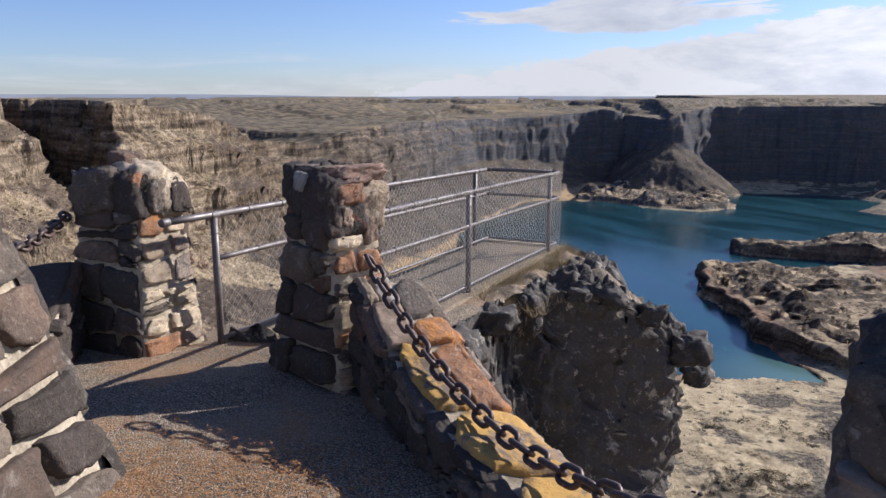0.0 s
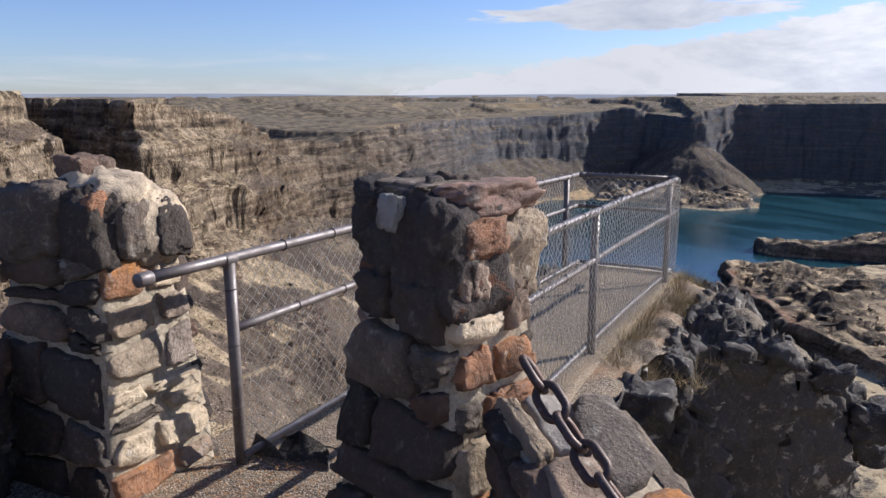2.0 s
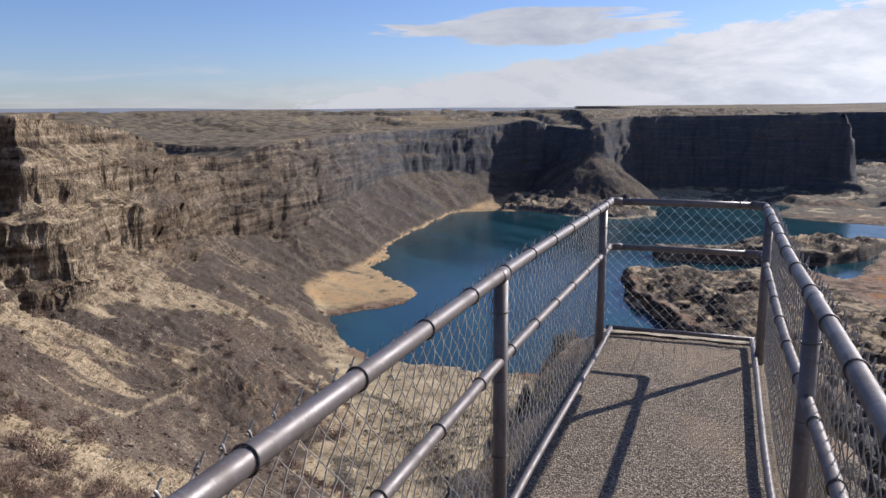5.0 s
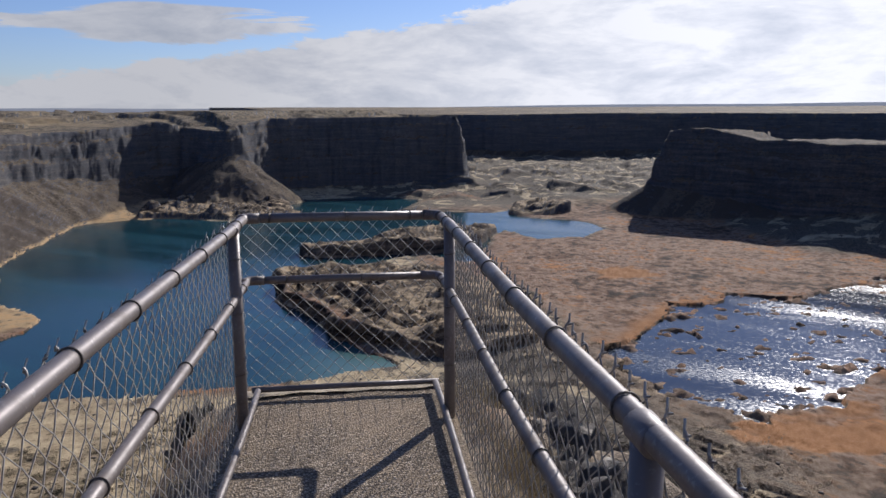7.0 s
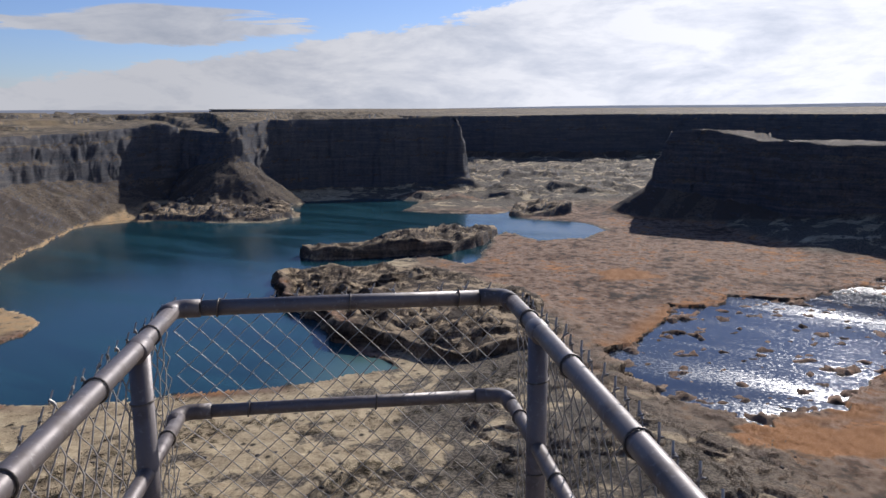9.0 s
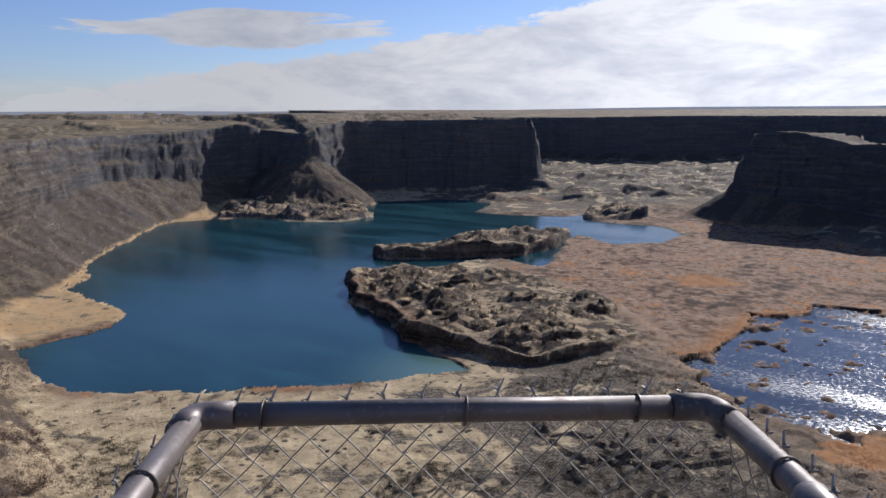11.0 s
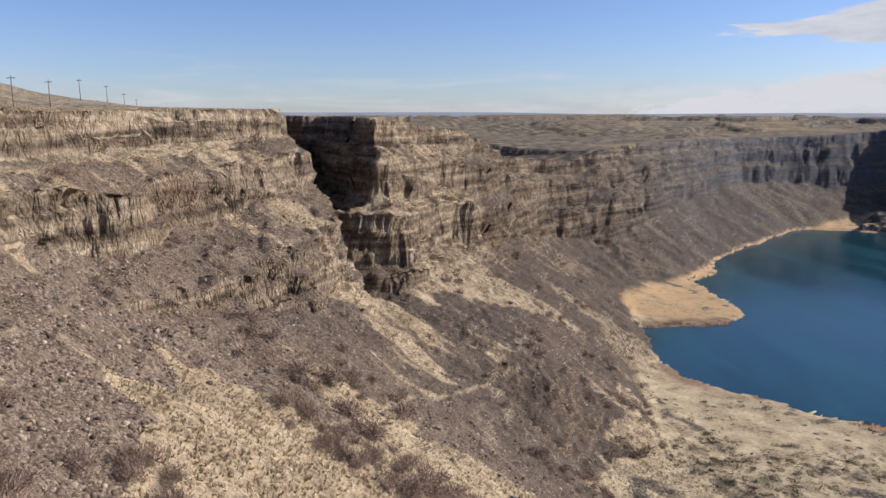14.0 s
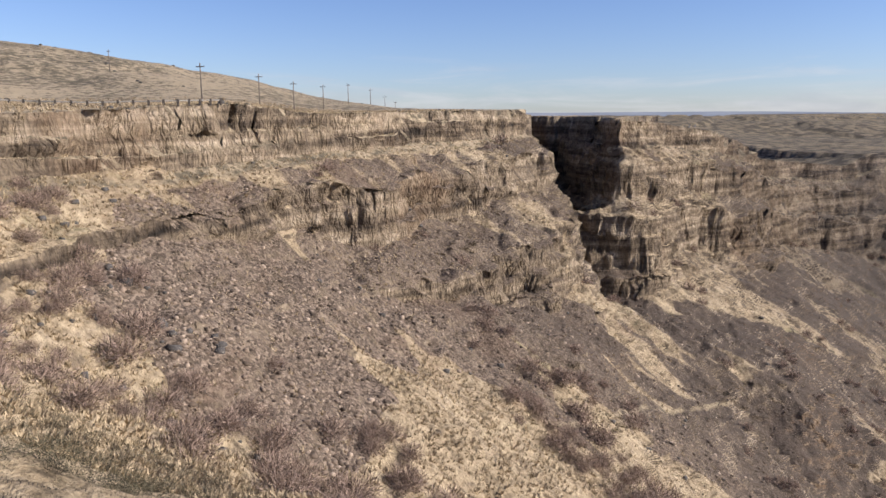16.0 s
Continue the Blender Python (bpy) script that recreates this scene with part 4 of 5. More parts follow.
def stone_face(parent, corners, row, seed, depth=0.05, pick=None, name="stone", squash=1.0, joint=1.0):
    """Sets irregular stones into the face between four corners (bottom left, bottom right, top right, top left, seen from outside)."""
    rng = np.random.RandomState(seed)
    A, B, C, D = [np.array(c, float) for c in corners]
    width = (np.linalg.norm(B - A) + np.linalg.norm(C - D)) / 2
    height = (np.linalg.norm(D - A) + np.linalg.norm(C - B)) / 2
    N = np.cross(B - A, D - A)
    N /= np.linalg.norm(N)

    def at(s, t, out):
        s, t = np.asarray(s)[..., None], np.asarray(t)[..., None]
        return (A * (1 - s) + B * s) * (1 - t) + (D * (1 - s) + C * s) * t + N * np.asarray(out)[..., None]

    u = np.array([-1, -0.99, -0.9, -0.68, -0.42, -0.15, 0.15, 0.42, 0.68, 0.9, 0.99, 1])
    U, W = np.meshgrid(u, u)
    edge = np.maximum(np.abs(U), np.abs(W))
    size = np.array([width, height])
    # rough courses with slanting joints, some blocks split again
    lines, level = [np.zeros(2)], 0.0
    while level < height - 0.55 * row:
        level += row * rng.uniform(0.55, 1.15)
        lines.append(np.clip((level + rng.uniform(-0.16, 0.16, 2) * row) / height, 0, 1))
    lines[-1] = np.ones(2)
    cells = []
    for lo, hi in zip(lines[:-1], lines[1:]):
        at_s, cuts = 0.0, [np.zeros(2)]
        while at_s < width - 0.7 * row * squash:
            at_s += row * squash * rng.uniform(0.8, 2.0)
            cuts.append(np.clip((at_s + rng.uniform(-0.14, 0.14, 2) * row) / width, 0, 1))
        if len(cuts) == 1:
            cuts.append(np.ones(2))
        cuts[-1] = np.ones(2)
        mixed = lambda ends, w: ends[0] + (ends[1] - ends[0]) * w
        for a, b in zip(cuts[:-1], cuts[1:]):
            q = np.array([(a[0], mixed(lo, a[0])), (b[0], mixed(lo, b[0])), (b[1], mixed(hi, b[1])), (a[1], mixed(hi, a[1]))])
            tall = (q[3, 1] - q[0, 1] + q[2, 1] - q[1, 1]) / 2 * height
            if rng.rand() < (0.28 if joint < 2 else 0.10) and tall > 0.11:
                c0, c1 = rng.uniform(0.3, 0.7, 2)
                l, r = q[0] + (q[3] - q[0]) * c0, q[1] + (q[2] - q[1]) * c1
                cells += [np.array([q[0], q[1], r, l]), np.array([l, r, q[2], q[3]])]
            else:
                cells.append(q)
    for quad in cells:
        mid = quad.mean(0)
        gap = rng.uniform(0.001, 0.010) * joint
        quad = quad + np.sign(mid - quad) * gap / size
        ko = rng.uniform(0.05, 0.34, 4) * (rng.rand(4) < 0.55)
        k = np.ones_like(U)
        for q_, (cu, cv) in enumerate(((-1, -1), (1, -1), (1, 1), (-1, 1))):
            k = k - ko[q_] * np.clip((U * cu + W * cv) - 1.2, 0, None) / 0.8
        a, b = (U * k + 1) / 2, (W * k + 1) / 2
        q = (quad[0] * ((1 - a) * (1 - b))[..., None] + quad[1] * (a * (1 - b))[..., None] + quad[2] * (a * b)[..., None] + quad[3] * ((1 - a) * b)[..., None])
        out = depth * rng.uniform(0.7, 1.2) * np.ones_like(U)
        for m in range(3):
            d = rng.normal(size=2)
            out = np.minimum(out, depth * (rng.uniform(0.85, 1.35) + 0.26 * (d[0] * U + d[1] * W)))
        flat = np.stack([a * quad[1, 0] * width, b * quad[2, 1] * height, np.zeros_like(a)], -1).reshape(-1, 3) + rng.uniform(0, 9, 3)
        craggy = (facets(flat, 0.085, seed) * 0.9 + facets(flat, 0.035, seed + 3) * 0.35).reshape(U.shape)
        out = np.clip(out, 0.0, None) * np.where(edge > 0.985, 0.5, 1.0) + depth * (0.36 * craggy + 0.06 * rng.normal(size=U.shape))
        out = np.where(edge > 0.995, -0.05, out)
        span = quad.max(0) - quad.min(0)
        bow = np.stack([fbm(U * 1.3 + 9 * rng.rand(), W * 1.3, 1.0, 2, 31), fbm(U * 1.3, W * 1.3 + 9 * rng.rand(), 1.0, 2, 37)], -1) * 0.06 * span
        jag = rng.normal(size=U.shape + (2,)) * 0.003 / size + bow * edge[..., None] - (0.010 * np.abs(craggy) * edge ** 4)[..., None] * np.stack([np.sign(U), np.sign(W)], -1) / size
        P = at(q[..., 0] + jag[..., 0], q[..., 1] + jag[..., 1], out)
        part(name, grid_mesh(name, P), pick(rng, mid[0], mid[1]) if pick else mat_stone, parent, smooth_faces=False)


def core_box(parent, base, top, name="mortar_core"):
    """The mortar body between two rectangles of four corners each, a little uneven."""
    rings = 14
    b, t = np.array(base, float), np.array(top, float)
    per = 8
    out = []
    for k in range(rings):
        w = k / (rings - 1)
        c = b * (1 - w) + t * w
        ring = []
        for e in range(4):
            for s in range(per):
                ring.append(c[e] + (c[(e + 1) % 4] - c[e]) * s / per)
        out.append(ring)
    P = np.array(out)
    mid = P.mean(1, keepdims=True)
    off = np.array([[noise.noise(Vector(p * 9)) for p in r] for r in P])
    P = P + (P - mid) * (0.03 * off)[..., None]
    cap = np.repeat(P[-1:].mean(1, keepdims=True), P.shape[1], 1)
    half = (P[-1:] + cap) / 2
    P = np.concatenate([P, half, cap])
    part(name, grid_mesh(name, P, closed=True), mat_mortar, parent)


def rect(x0, x1, y0, y1, z):
    return [(x0, y0, z), (x1, y0, z), (x1, y1, z), (x0, y1, z)]


def turned(pts, centre, degrees):
    c, s = math.cos(radians(degrees)), math.sin(radians(degrees))
    return [(centre[0] + (x - centre[0]) * c - (y - centre[1]) * s, centre[1] + (x - centre[0]) * s + (y - centre[1]) * c, z) for x, y, z in pts]


def stone_pillar(base, top, seed, label, row=0.17, depth=0.05, pick=None, core=0.985):
    """A battered rubble pillar between a bottom and a top rectangle."""
    b, t = np.array(base, float), np.array(top, float)
    foot = b.mean(0)
    ob = thing("stone_pillar", foot, label, "stone pillar", "rubble pillars of the lookout")
    inset = lambda r, f: r.mean(0) + (r - r.mean(0)) * f
    core_box(ob, inset(b, core), inset(t, core))
    for k in range(4):
        j = (k + 1) % 4
        # on gap pillars the sunlit side gets paler stones: light put into colour
        stone_face(ob, (b[k], b[j], t[j], t[k]), row * (0.72 if k == 1 else 1.1), seed + 10 * k, depth * (0.6 if k == 1 else 1.0), pick_lit if k == 1 and pick is pick_shaded else pick, joint=2.2 if k == 1 else 1.0)
    return ob


# dark stones that put the shade of unlit faces into their colour
def pick_shaded(rng, s, t):
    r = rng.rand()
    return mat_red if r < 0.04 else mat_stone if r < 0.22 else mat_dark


def pick_brown(rng, s, t):
    r = rng.rand()
    return mat_dark if r < 0.35 else mat_tan if r < 0.42 else mat_stone


# paler, warmer stones that put sunlight into the colour of sunlit faces
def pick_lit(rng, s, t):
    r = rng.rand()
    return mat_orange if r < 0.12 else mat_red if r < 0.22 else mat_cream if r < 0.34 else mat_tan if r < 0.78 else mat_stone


def floor_z(y):
    """Height of the walkway and of the terrace behind it."""
    return -0.022 * y if y > -5.5 else 0.121 + 0.07 * (-5.5 - y)


# ---- terrace and walkway ----
def build_terrace():
    outline = np.array([(-9.0, -6.25), (-0.95, -6.2), (-0.86, -5.0), (0.80, -5.0), (1.02, -5.72), (4.3, -8.5), (9.0, -12.6), (12.0, -22.0), (-12.0, -22.0)], float)
    V, F = [], []
    step = 0.16
    xs, ys = np.arange(-12, 12.01, step), np.arange(-22, -4.99, step)
    X, Y = np.meshgrid(xs, ys)
    d, _ = inside_distance(X.astype(np.float32), Y.astype(np.float32), outline)
    Z = np.where(Y > -5.5, -0.022 * Y, 0.121 + 0.07 * (-5.5 - Y)) + 0.018 * fbm(X, Y, 0.8, 3, 700) + 0.008 * fbm(X, Y, 0.2, 2, 710)
    keep = d > -0.10
    idx = -np.ones(X.shape, int)
    idx[keep] = np.arange(keep.sum())
    V = np.stack([X[keep], Y[keep], Z[keep]], -1)
    q = np.stack([idx[:-1, :-1], idx[:-1, 1:], idx[1:, 1:], idx[1:, :-1]], -1).reshape(-1, 4)
    q = q[(q >= 0).all(1)]
    ob = finish(new("pavement", raw_mesh("pavement", V, q)), mat_gravel)
    tagged(ob, "trodden gravel terrace with rusty patches behind the pillars", "gravel path", kind="structure")
    # the rock under the terrace
    n = 400
    k = np.linspace(0, len(outline), n, endpoint=False)
    a = k.astype(int)
    P0 = outline[a] + (outline[(a + 1) % len(outline)] - outline[a]) * (k - a)[:, None]
    rings = []
    for m, (z, grow) in enumerate(((0.10, -0.12), (-0.25, 0.0), (-0.9, 0.15), (-2.0, 0.25), (-3.6, 0.5), (-7.5, 1.4))):
        mid = np.array([0.0, -14.0])
        way = (P0 - mid) / np.linalg.norm(P0 - mid, axis=1)[:, None]
        wob = 0.22 * fbm(P0[:, 0] * 1.0 + 3 * m, P0[:, 1] + z, 0.9, 3, 720)
        p = P0 + way * (grow + (wob if m > 1 else 0))[:, None] if m > 1 else P0 + way * grow
        zz = np.array([floor_z(y) for y in P0[:, 1]]) * (1 if m < 2 else 0) + z - (0.15 if m == 0 else 0)
        rings.append(np.column_stack([p, zz]))
    bank = finish(new("retaining_rock", grid_mesh("retaining_rock", np.array(rings), closed=True)), mat_outcrop)
    tagged(bank, "dark basalt bank that carries the terrace", "rock bank", kind="structure")


def build_walkway():
    ys = np.linspace(-5.2, 0.10, 90)
    xs = np.linspace(-0.60, 0.60, 22)
    top = []
    for y in ys:
        w = 1.0 + 0.16 * smooth(-3.4, -5.2, y)
        z = floor_z(y)
        row = [(-0.60 * w, y, z - 0.30)] + [(x * w, y, z + 0.004 * noise.noise(Vector((x * 4, y * 4, 0)))) for x in xs] + [(0.60 * w, y, z - 0.30)]
        top.append(row)
    P = np.array(top)
    end = P[-1:].copy()
    end[..., 2] = end[..., 2].min()
    P = np.concatenate([P, end])
    ob = finish(new("walkway", grid_mesh("walkway", P)), mat_aggregate, False)
    tagged(ob, "narrow exposed-aggregate concrete walkway out to the brink", "walkway", kind="structure")
    lip = []
    for k, y in enumerate(np.linspace(0.02, 0.34, 12)):
        lip.append([(x, y + 0.05 * noise.noise(Vector((x * 3, 0, 5))), 0.012 - 0.09 * (k / 11) ** 2 + 0.015 * noise.noise(Vector((x * 6, y * 6, 1)))) for x in np.linspace(-0.62, 0.55, 30)])
    lip.append([(x, 0.36, -0.5) for x in np.linspace(-0.62, 0.55, 30)])
    edge = finish(new("slab_edge", grid_mesh("slab_edge", np.array(lip))), mat_mortar)
    tagged(edge, "crumbling pale concrete lip at the walkway's end", "concrete edge", kind="structure")


# ---- the fenced walkway ----
def side_x(side, y):
    if side < 0:
        return -0.535 - 0.070 * smooth(0.0, -3.2, y)
    return 0.550 - 0.060 * smooth(0.1, -2.6, y) - 0.02 * smooth(-2.6, -5.4, y)


def rail_points(side, h, y0, y1, count=14):
    x = 0.945 if h < 0.1 else 1.0
    return [(x * side_x(side, y), y, -0.022 * y + h) for y in np.linspace(y0, y1, count)]


def collar(name, centre, along, parent, radius=0.031, length=0.05, mat=None):
    a = Vector(along).normalized() * length / 2
    c = Vector(centre)
    return part(name, tube(name, [c - a, c - a * 0.9, c + a * 0.9, c + a], [radius * 0.94, radius, radius, radius * 0.94], 14), mat or mat_pipe, parent)


def chain_link(line, z0, z1, wire=0.0024, cell=0.04, out=(0, 0)):
    """Woven wire between a line of ground points and two heights above the floor."""
    L = np.asarray(line, float)
    seg = np.concatenate([[0], np.cumsum(np.linalg.norm(np.diff(L, axis=0), axis=1))])
    count = int(seg[-1] / cell)
    rows = int((z1 - z0) / cell)
    pieces = []
    rng = np.random.RandomState(5)
    zig = np.arange(rows + 1)
    for w in range(count):
        odd = (zig + w) % 2
        s = (w + odd) * cell
        x = np.interp(s, seg, L[:, 0]) + out[0]
        y = np.interp(s, seg, L[:, 1]) + out[1]
        base = np.array([floor_z(v) for v in y])
        sag = 0.004 * np.sin(zig * 0.7 + w * 0.9) + 0.010 * np.sin(w * 0.13 + zig * 0.21)
        bulge = 0.012 * np.sin(w * 0.11) * np.sin(zig / rows * np.pi)
        nx, ny = (0, 1) if abs(L[-1, 0] - L[0, 0]) > abs(L[-1, 1] - L[0, 1]) else (1, 0)
        wig = 0.003 * np.where(odd == w % 2, 1, -1) + bulge
        P = np.column_stack([x + nx * wig, y + ny * wig, base + z0 + zig * cell + sag])
        pieces.append(tube_arrays(P, wire, 3, caps=False))
        # twisted ends that stand above the rail
        if w % 2 == rows % 2:
            e = P[-1]
            tip = e + np.array([rng.normal() * 0.004, rng.normal() * 0.004, 0.013])
            pieces.append(tube_arrays([e, (e + tip) / 2 + (0.002, 0, 0), tip], wire * 1.5, 4, caps=False))
            for sgn in (-1, 1):
                v = np.array([ny * 0.011 * sgn + nx * 0.005, nx * 0.011 * sgn + ny * 0.005, 0.010 * sgn])
                pieces.append(tube_arrays([tip - (0, 0, 0.010), tip + v * 0.5, tip + v + (0, 0, 0.006)], wire * 1.1, 4, caps=False))
    return raw_mesh("mesh_panel", *joined(pieces))


def build_fence():
    fence = thing("chain_link_fence", (0, -2.8, 0), "galvanised pipe and chain-link fence round the narrow walkway", "fence")
    # rails along both sides, and across the end
    starts = {-1: -6.02, 1: -5.42}
    for side in (-1, 1):
        for nm, h, r, y1 in (("top_rail", 1.05, 0.0255, -0.05), ("mid_rail", 0.70, 0.0215, -0.05), ("bottom_rail", 0.055, 0.0185, -0.02)):
            y0 = starts[side] if nm == "top_rail" else (-5.56 if side < 0 else -5.42)
            rail = part(nm, tube(nm, rail_points(side, h, y0, y1, 24), r, 14), mat_pipe, fence)
            if nm != "bottom_rail":
                for y in np.arange(-5.15, -0.25, 0.44) + (0.1 if nm == "mid_rail" else 0.0):
                    c = np.array([side_x(side, y), y, -0.022 * y + h])
                    ring = [c + (math.cos(a) * (r + 0.003), 0.004 * math.sin(a), math.sin(a) * (r + 0.003)) for a in np.linspace(0, 2 * np.pi, 16, endpoint=False)]
                    part("tie_wire", tube("tie_wire", ring, 0.0028, 6, True), mat_band, rail)
        bend = [((side * (0.542 - 0.04 + 0.04 * math.cos(a))), -0.04 + 0.04 * math.sin(a), 1.05) for a in np.linspace(0, np.pi / 2, 8)]
        part("corner_elbow", tube("corner_elbow", [(bend[0][0], -0.085, 1.052)] + bend + [(side * 0.455, 0.0, 1.05)], 0.0295, 14), mat_pipe, fence)
        bend2 = [((side * (0.545 - 0.05 + 0.05 * math.cos(a))), -0.05 + 0.05 * math.sin(a), 0.70) for a in np.linspace(0, np.pi / 2, 8)]
        part("corner_elbow", tube("corner_elbow", [(bend2[0][0], -0.10, 0.702)] + bend2 + [(side * 0.44, 0.0, 0.70)], 0.026, 14), mat_pipe, fence)
    for nm, h, r in (("top_rail", 1.05, 0.0255), ("mid_rail", 0.70, 0.0215), ("bottom_rail", 0.055, 0.0165)):
        rail = part(nm, tube(nm, [(-0.45 if h > 0.5 else -0.54, 0, h), (0, 0, h + 0.002), (0.45 if h > 0.5 else 0.54, 0, h)], r, 14), mat_pipe, fence)
        if h > 0.5:
            for x in (-0.40, 0.02, 0.38) if h > 1 else (-0.32, 0.10):
                ring = [np.array([x + 0.003 * math.sin(a), math.cos(a) * (r + 0.003), h + math.sin(a) * (r + 0.003)]) for a in np.linspace(0, 2 * np.pi, 16, endpoint=False)]
                part("tie_wire", tube("tie_wire", ring, 0.003, 6, True), mat_band, rail)
    cap = rail_points(-1, 1.05, -6.05, -5.98, 2)
    collar("end_cap", cap[0], (0, 1, 0), fence, 0.031, 0.07)
    for side, ys in ((-1, (-0.42, -3.0, -5.55)), (1, (-0.42, -3.05))):
        for y in ys:
            x, z = side_x(side, y), -0.022 * y
            post = part("post", tube("post", [(x, y, z - 0.25), (x, y, z + 0.4), (x, y, z + 1.03)], 0.029, 14), mat_pipe, fence)
            collar("saddle", (x, y, z + 1.045), (0, 1, 0), post, 0.0315, 0.075)
            for h in (0.30, 0.62, 0.90):
                ring = [np.array([x + math.cos(a) * 0.032, y + math.sin(a) * 0.032, z + h + 0.004 * math.cos(a)]) for a in np.linspace(0, 2 * np.pi, 14, endpoint=False)]
                part("tie_wire", tube("tie_wire", ring, 0.0026, 6, True), mat_band, post)
    for side, y0 in ((-1, -5.45), (1, -5.36)):
        line = [(side_x(side, y), y) for y in np.linspace(y0, 0.0, 40)]
        part("mesh_panel", chain_link(line, 0.02, 1.085, out=(side * 0.030, 0)), mat_wire, fence, "woven galvanised wire mesh")
    part("mesh_panel", chain_link([(-0.55, 0.0), (0.55, 0.0)], 0.02, 1.085, out=(0, 0.034)), mat_wire, fence, "woven galvanised wire mesh")


# ---- pillars, walls and chains ----
def build_masonry():
    # pillar on the right of the gap, with dark front blocks and a reddish slab behind
    twist = lambda pts: [(x - 0.005, y, z) for x, y, z in turned(pts, (0.62, -5.80), -21)]
    base = twist(rect(0.18, 1.02, -6.02, -5.52, floor_z(-5.7) - 0.12))
    top = twist(rect(0.40, 0.84, -5.94, -5.54, 1.30))
    right = stone_pillar(base, top, 11, "dark rubble stone pillar with a reddish cap slab beside the gap", 0.23, 0.06, pick_shaded, 0.96)
    for k, (c, s, mat) in enumerate((((0.515, -5.80, 1.42), (0.145, 0.165, 0.175), mat_black), ((0.735, -5.82, 1.40), (0.135, 0.155, 0.185), mat_black), ((0.715, -5.66, 1.56), (0.130, 0.21, 0.055), mat_red), ((0.53, -5.62, 1.42), (0.15, 0.13, 0.18), mat_dark), ((0.79, -5.62, 1.36), (0.08, 0.15, 0.14), mat_tan), ((0.625, -5.992, 1.53), (0.045, 0.03, 0.058), mat_pale), ((0.53, -5.74, 1.585), (0.17, 0.17, 0.035), mat_stone), ((0.84, -5.78, 1.44), (0.05, 0.10, 0.06), mat_orange), ((0.83, -5.84, 1.30), (0.055, 0.07, 0.08), mat_tan), ((0.42, -5.86, 1.57), (0.06, 0.10, 0.03), mat_dark))):
        V, F = rough_block(c, np.array(s) * 1.06, 40 + k, 18, 0.13, 7.0)
        part("cap_stone", raw_mesh("cap_stone", np.array(twist(V)), F), mat, right, smooth_faces=False)
    # pillar on the left of the gap, with a cream mortar cap
    base = rect(-1.62, -0.76, -6.20, -5.55, floor_z(-5.8) - 0.12)
    top = rect(-1.44, -0.86, -6.06, -5.62, 1.24)
    left = stone_pillar(base, top, 61, "rubble stone pillar with a rounded cream mortar cap", 0.25, 0.05, pick_shaded)
    for k, (c, s, mat) in enumerate((((-1.27, -5.97, 1.36), (0.21, 0.17, 0.17), mat_stone), ((-0.98, -5.99, 1.36), (0.14, 0.11, 0.16), mat_dark), ((-1.06, -5.84, 1.44), (0.24, 0.20, 0.15), mat_cream), ((-0.90, -5.74, 1.33), (0.11, 0.16, 0.17), mat_cream), ((-1.16, -5.84, 1.60), (0.10, 0.10, 0.06), mat_stone), ((-0.86, -5.88, 1.34), (0.06, 0.09, 0.13), mat_stone), ((-0.83, -5.70, 1.34), (0.06, 0.09, 0.12), mat_dark), ((-0.91, -6.03, 1.42), (0.05, 0.05, 0.09), mat_orange))):
        part("cap_stone", raw_mesh("cap_stone", *rough_block(c, np.array(s) * 1.04, 80 + k, 16, 0.13 if mat is not mat_cream else 0.10, 2.8 if mat is mat_cream else 5.0)), mat, left, smooth_faces=False)
    # pillar beside the approach
    base = turned(rect(-0.17, 0.86, -8.77, -7.77, floor_z(-8) - 0.15), (0.33, -8.25), 20)
    top = turned(rect(0.00, 0.44, -8.52, -8.06, 1.86), (0.26, -8.30), 20)
    third = stone_pillar(base, top, 131, "tall rubble stone pillar that narrows upwards beside the approach", 0.40, 0.075, pick_brown, 0.94)
    part("cap_stone", raw_mesh("cap_stone", *rock_arrays((0.23, -8.29, 1.90), (0.25, 0.25, 0.10), 140, 4)), mat_stone, third, smooth_faces=False)
    # pillar at the far end of the low wall
    base = turned(rect(3.66, 4.30, -8.52, -7.82, floor_z(-8) - 0.3), (3.97, -8.17), -40)
    top = turned(rect(3.72, 4.18, -8.40, -7.93, 1.50), (3.94, -8.17), -40)
    fourth = stone_pillar(base, top, 171, "dark rubble stone pillar at the end of the low wall", 0.26, 0.07, pick_brown, 0.90)
    for k, (c, s) in enumerate((((3.94, -8.14, 1.50), (0.26, 0.26, 0.17)), ((3.84, -8.03, 1.32), (0.22, 0.22, 0.22)))):
        part("cap_stone", raw_mesh("cap_stone", *rough_block(c, s, 180 + k, 14, 0.12)), mat_dark, fourth, smooth_faces=False)

    def low_wall(p0, p1, half, tops, seed, label, lichen=True):
        p0, p1 = np.array(p0, float), np.array(p1, float)
        d = (p1 - p0) / np.linalg.norm(p1 - p0)
        s = np.array([-d[1], d[0]]) * half
        ob = thing("low_wall", ((p0 + p1)[0] / 2, (p0 + p1)[1] / 2, 0.2), label, "stone wall", "rubble walls of the lookout")
        m = len(tops) - 1
        inner, outer = [], []
        for k, (zi, zo) in enumerate(tops):
            c = p0 + (p1 - p0) * k / m
            inner.append((*(c - s), zi))
            outer.append((*(c + s), zo))
        for k in range(m):
            lo = lambda q, dz=0.35: (q[0], q[1], min(floor_z(q[1]) - dz, q[2] - 0.2))
            i0, i1, o0, o1 = inner[k], inner[k + 1], outer[k], outer[k + 1]
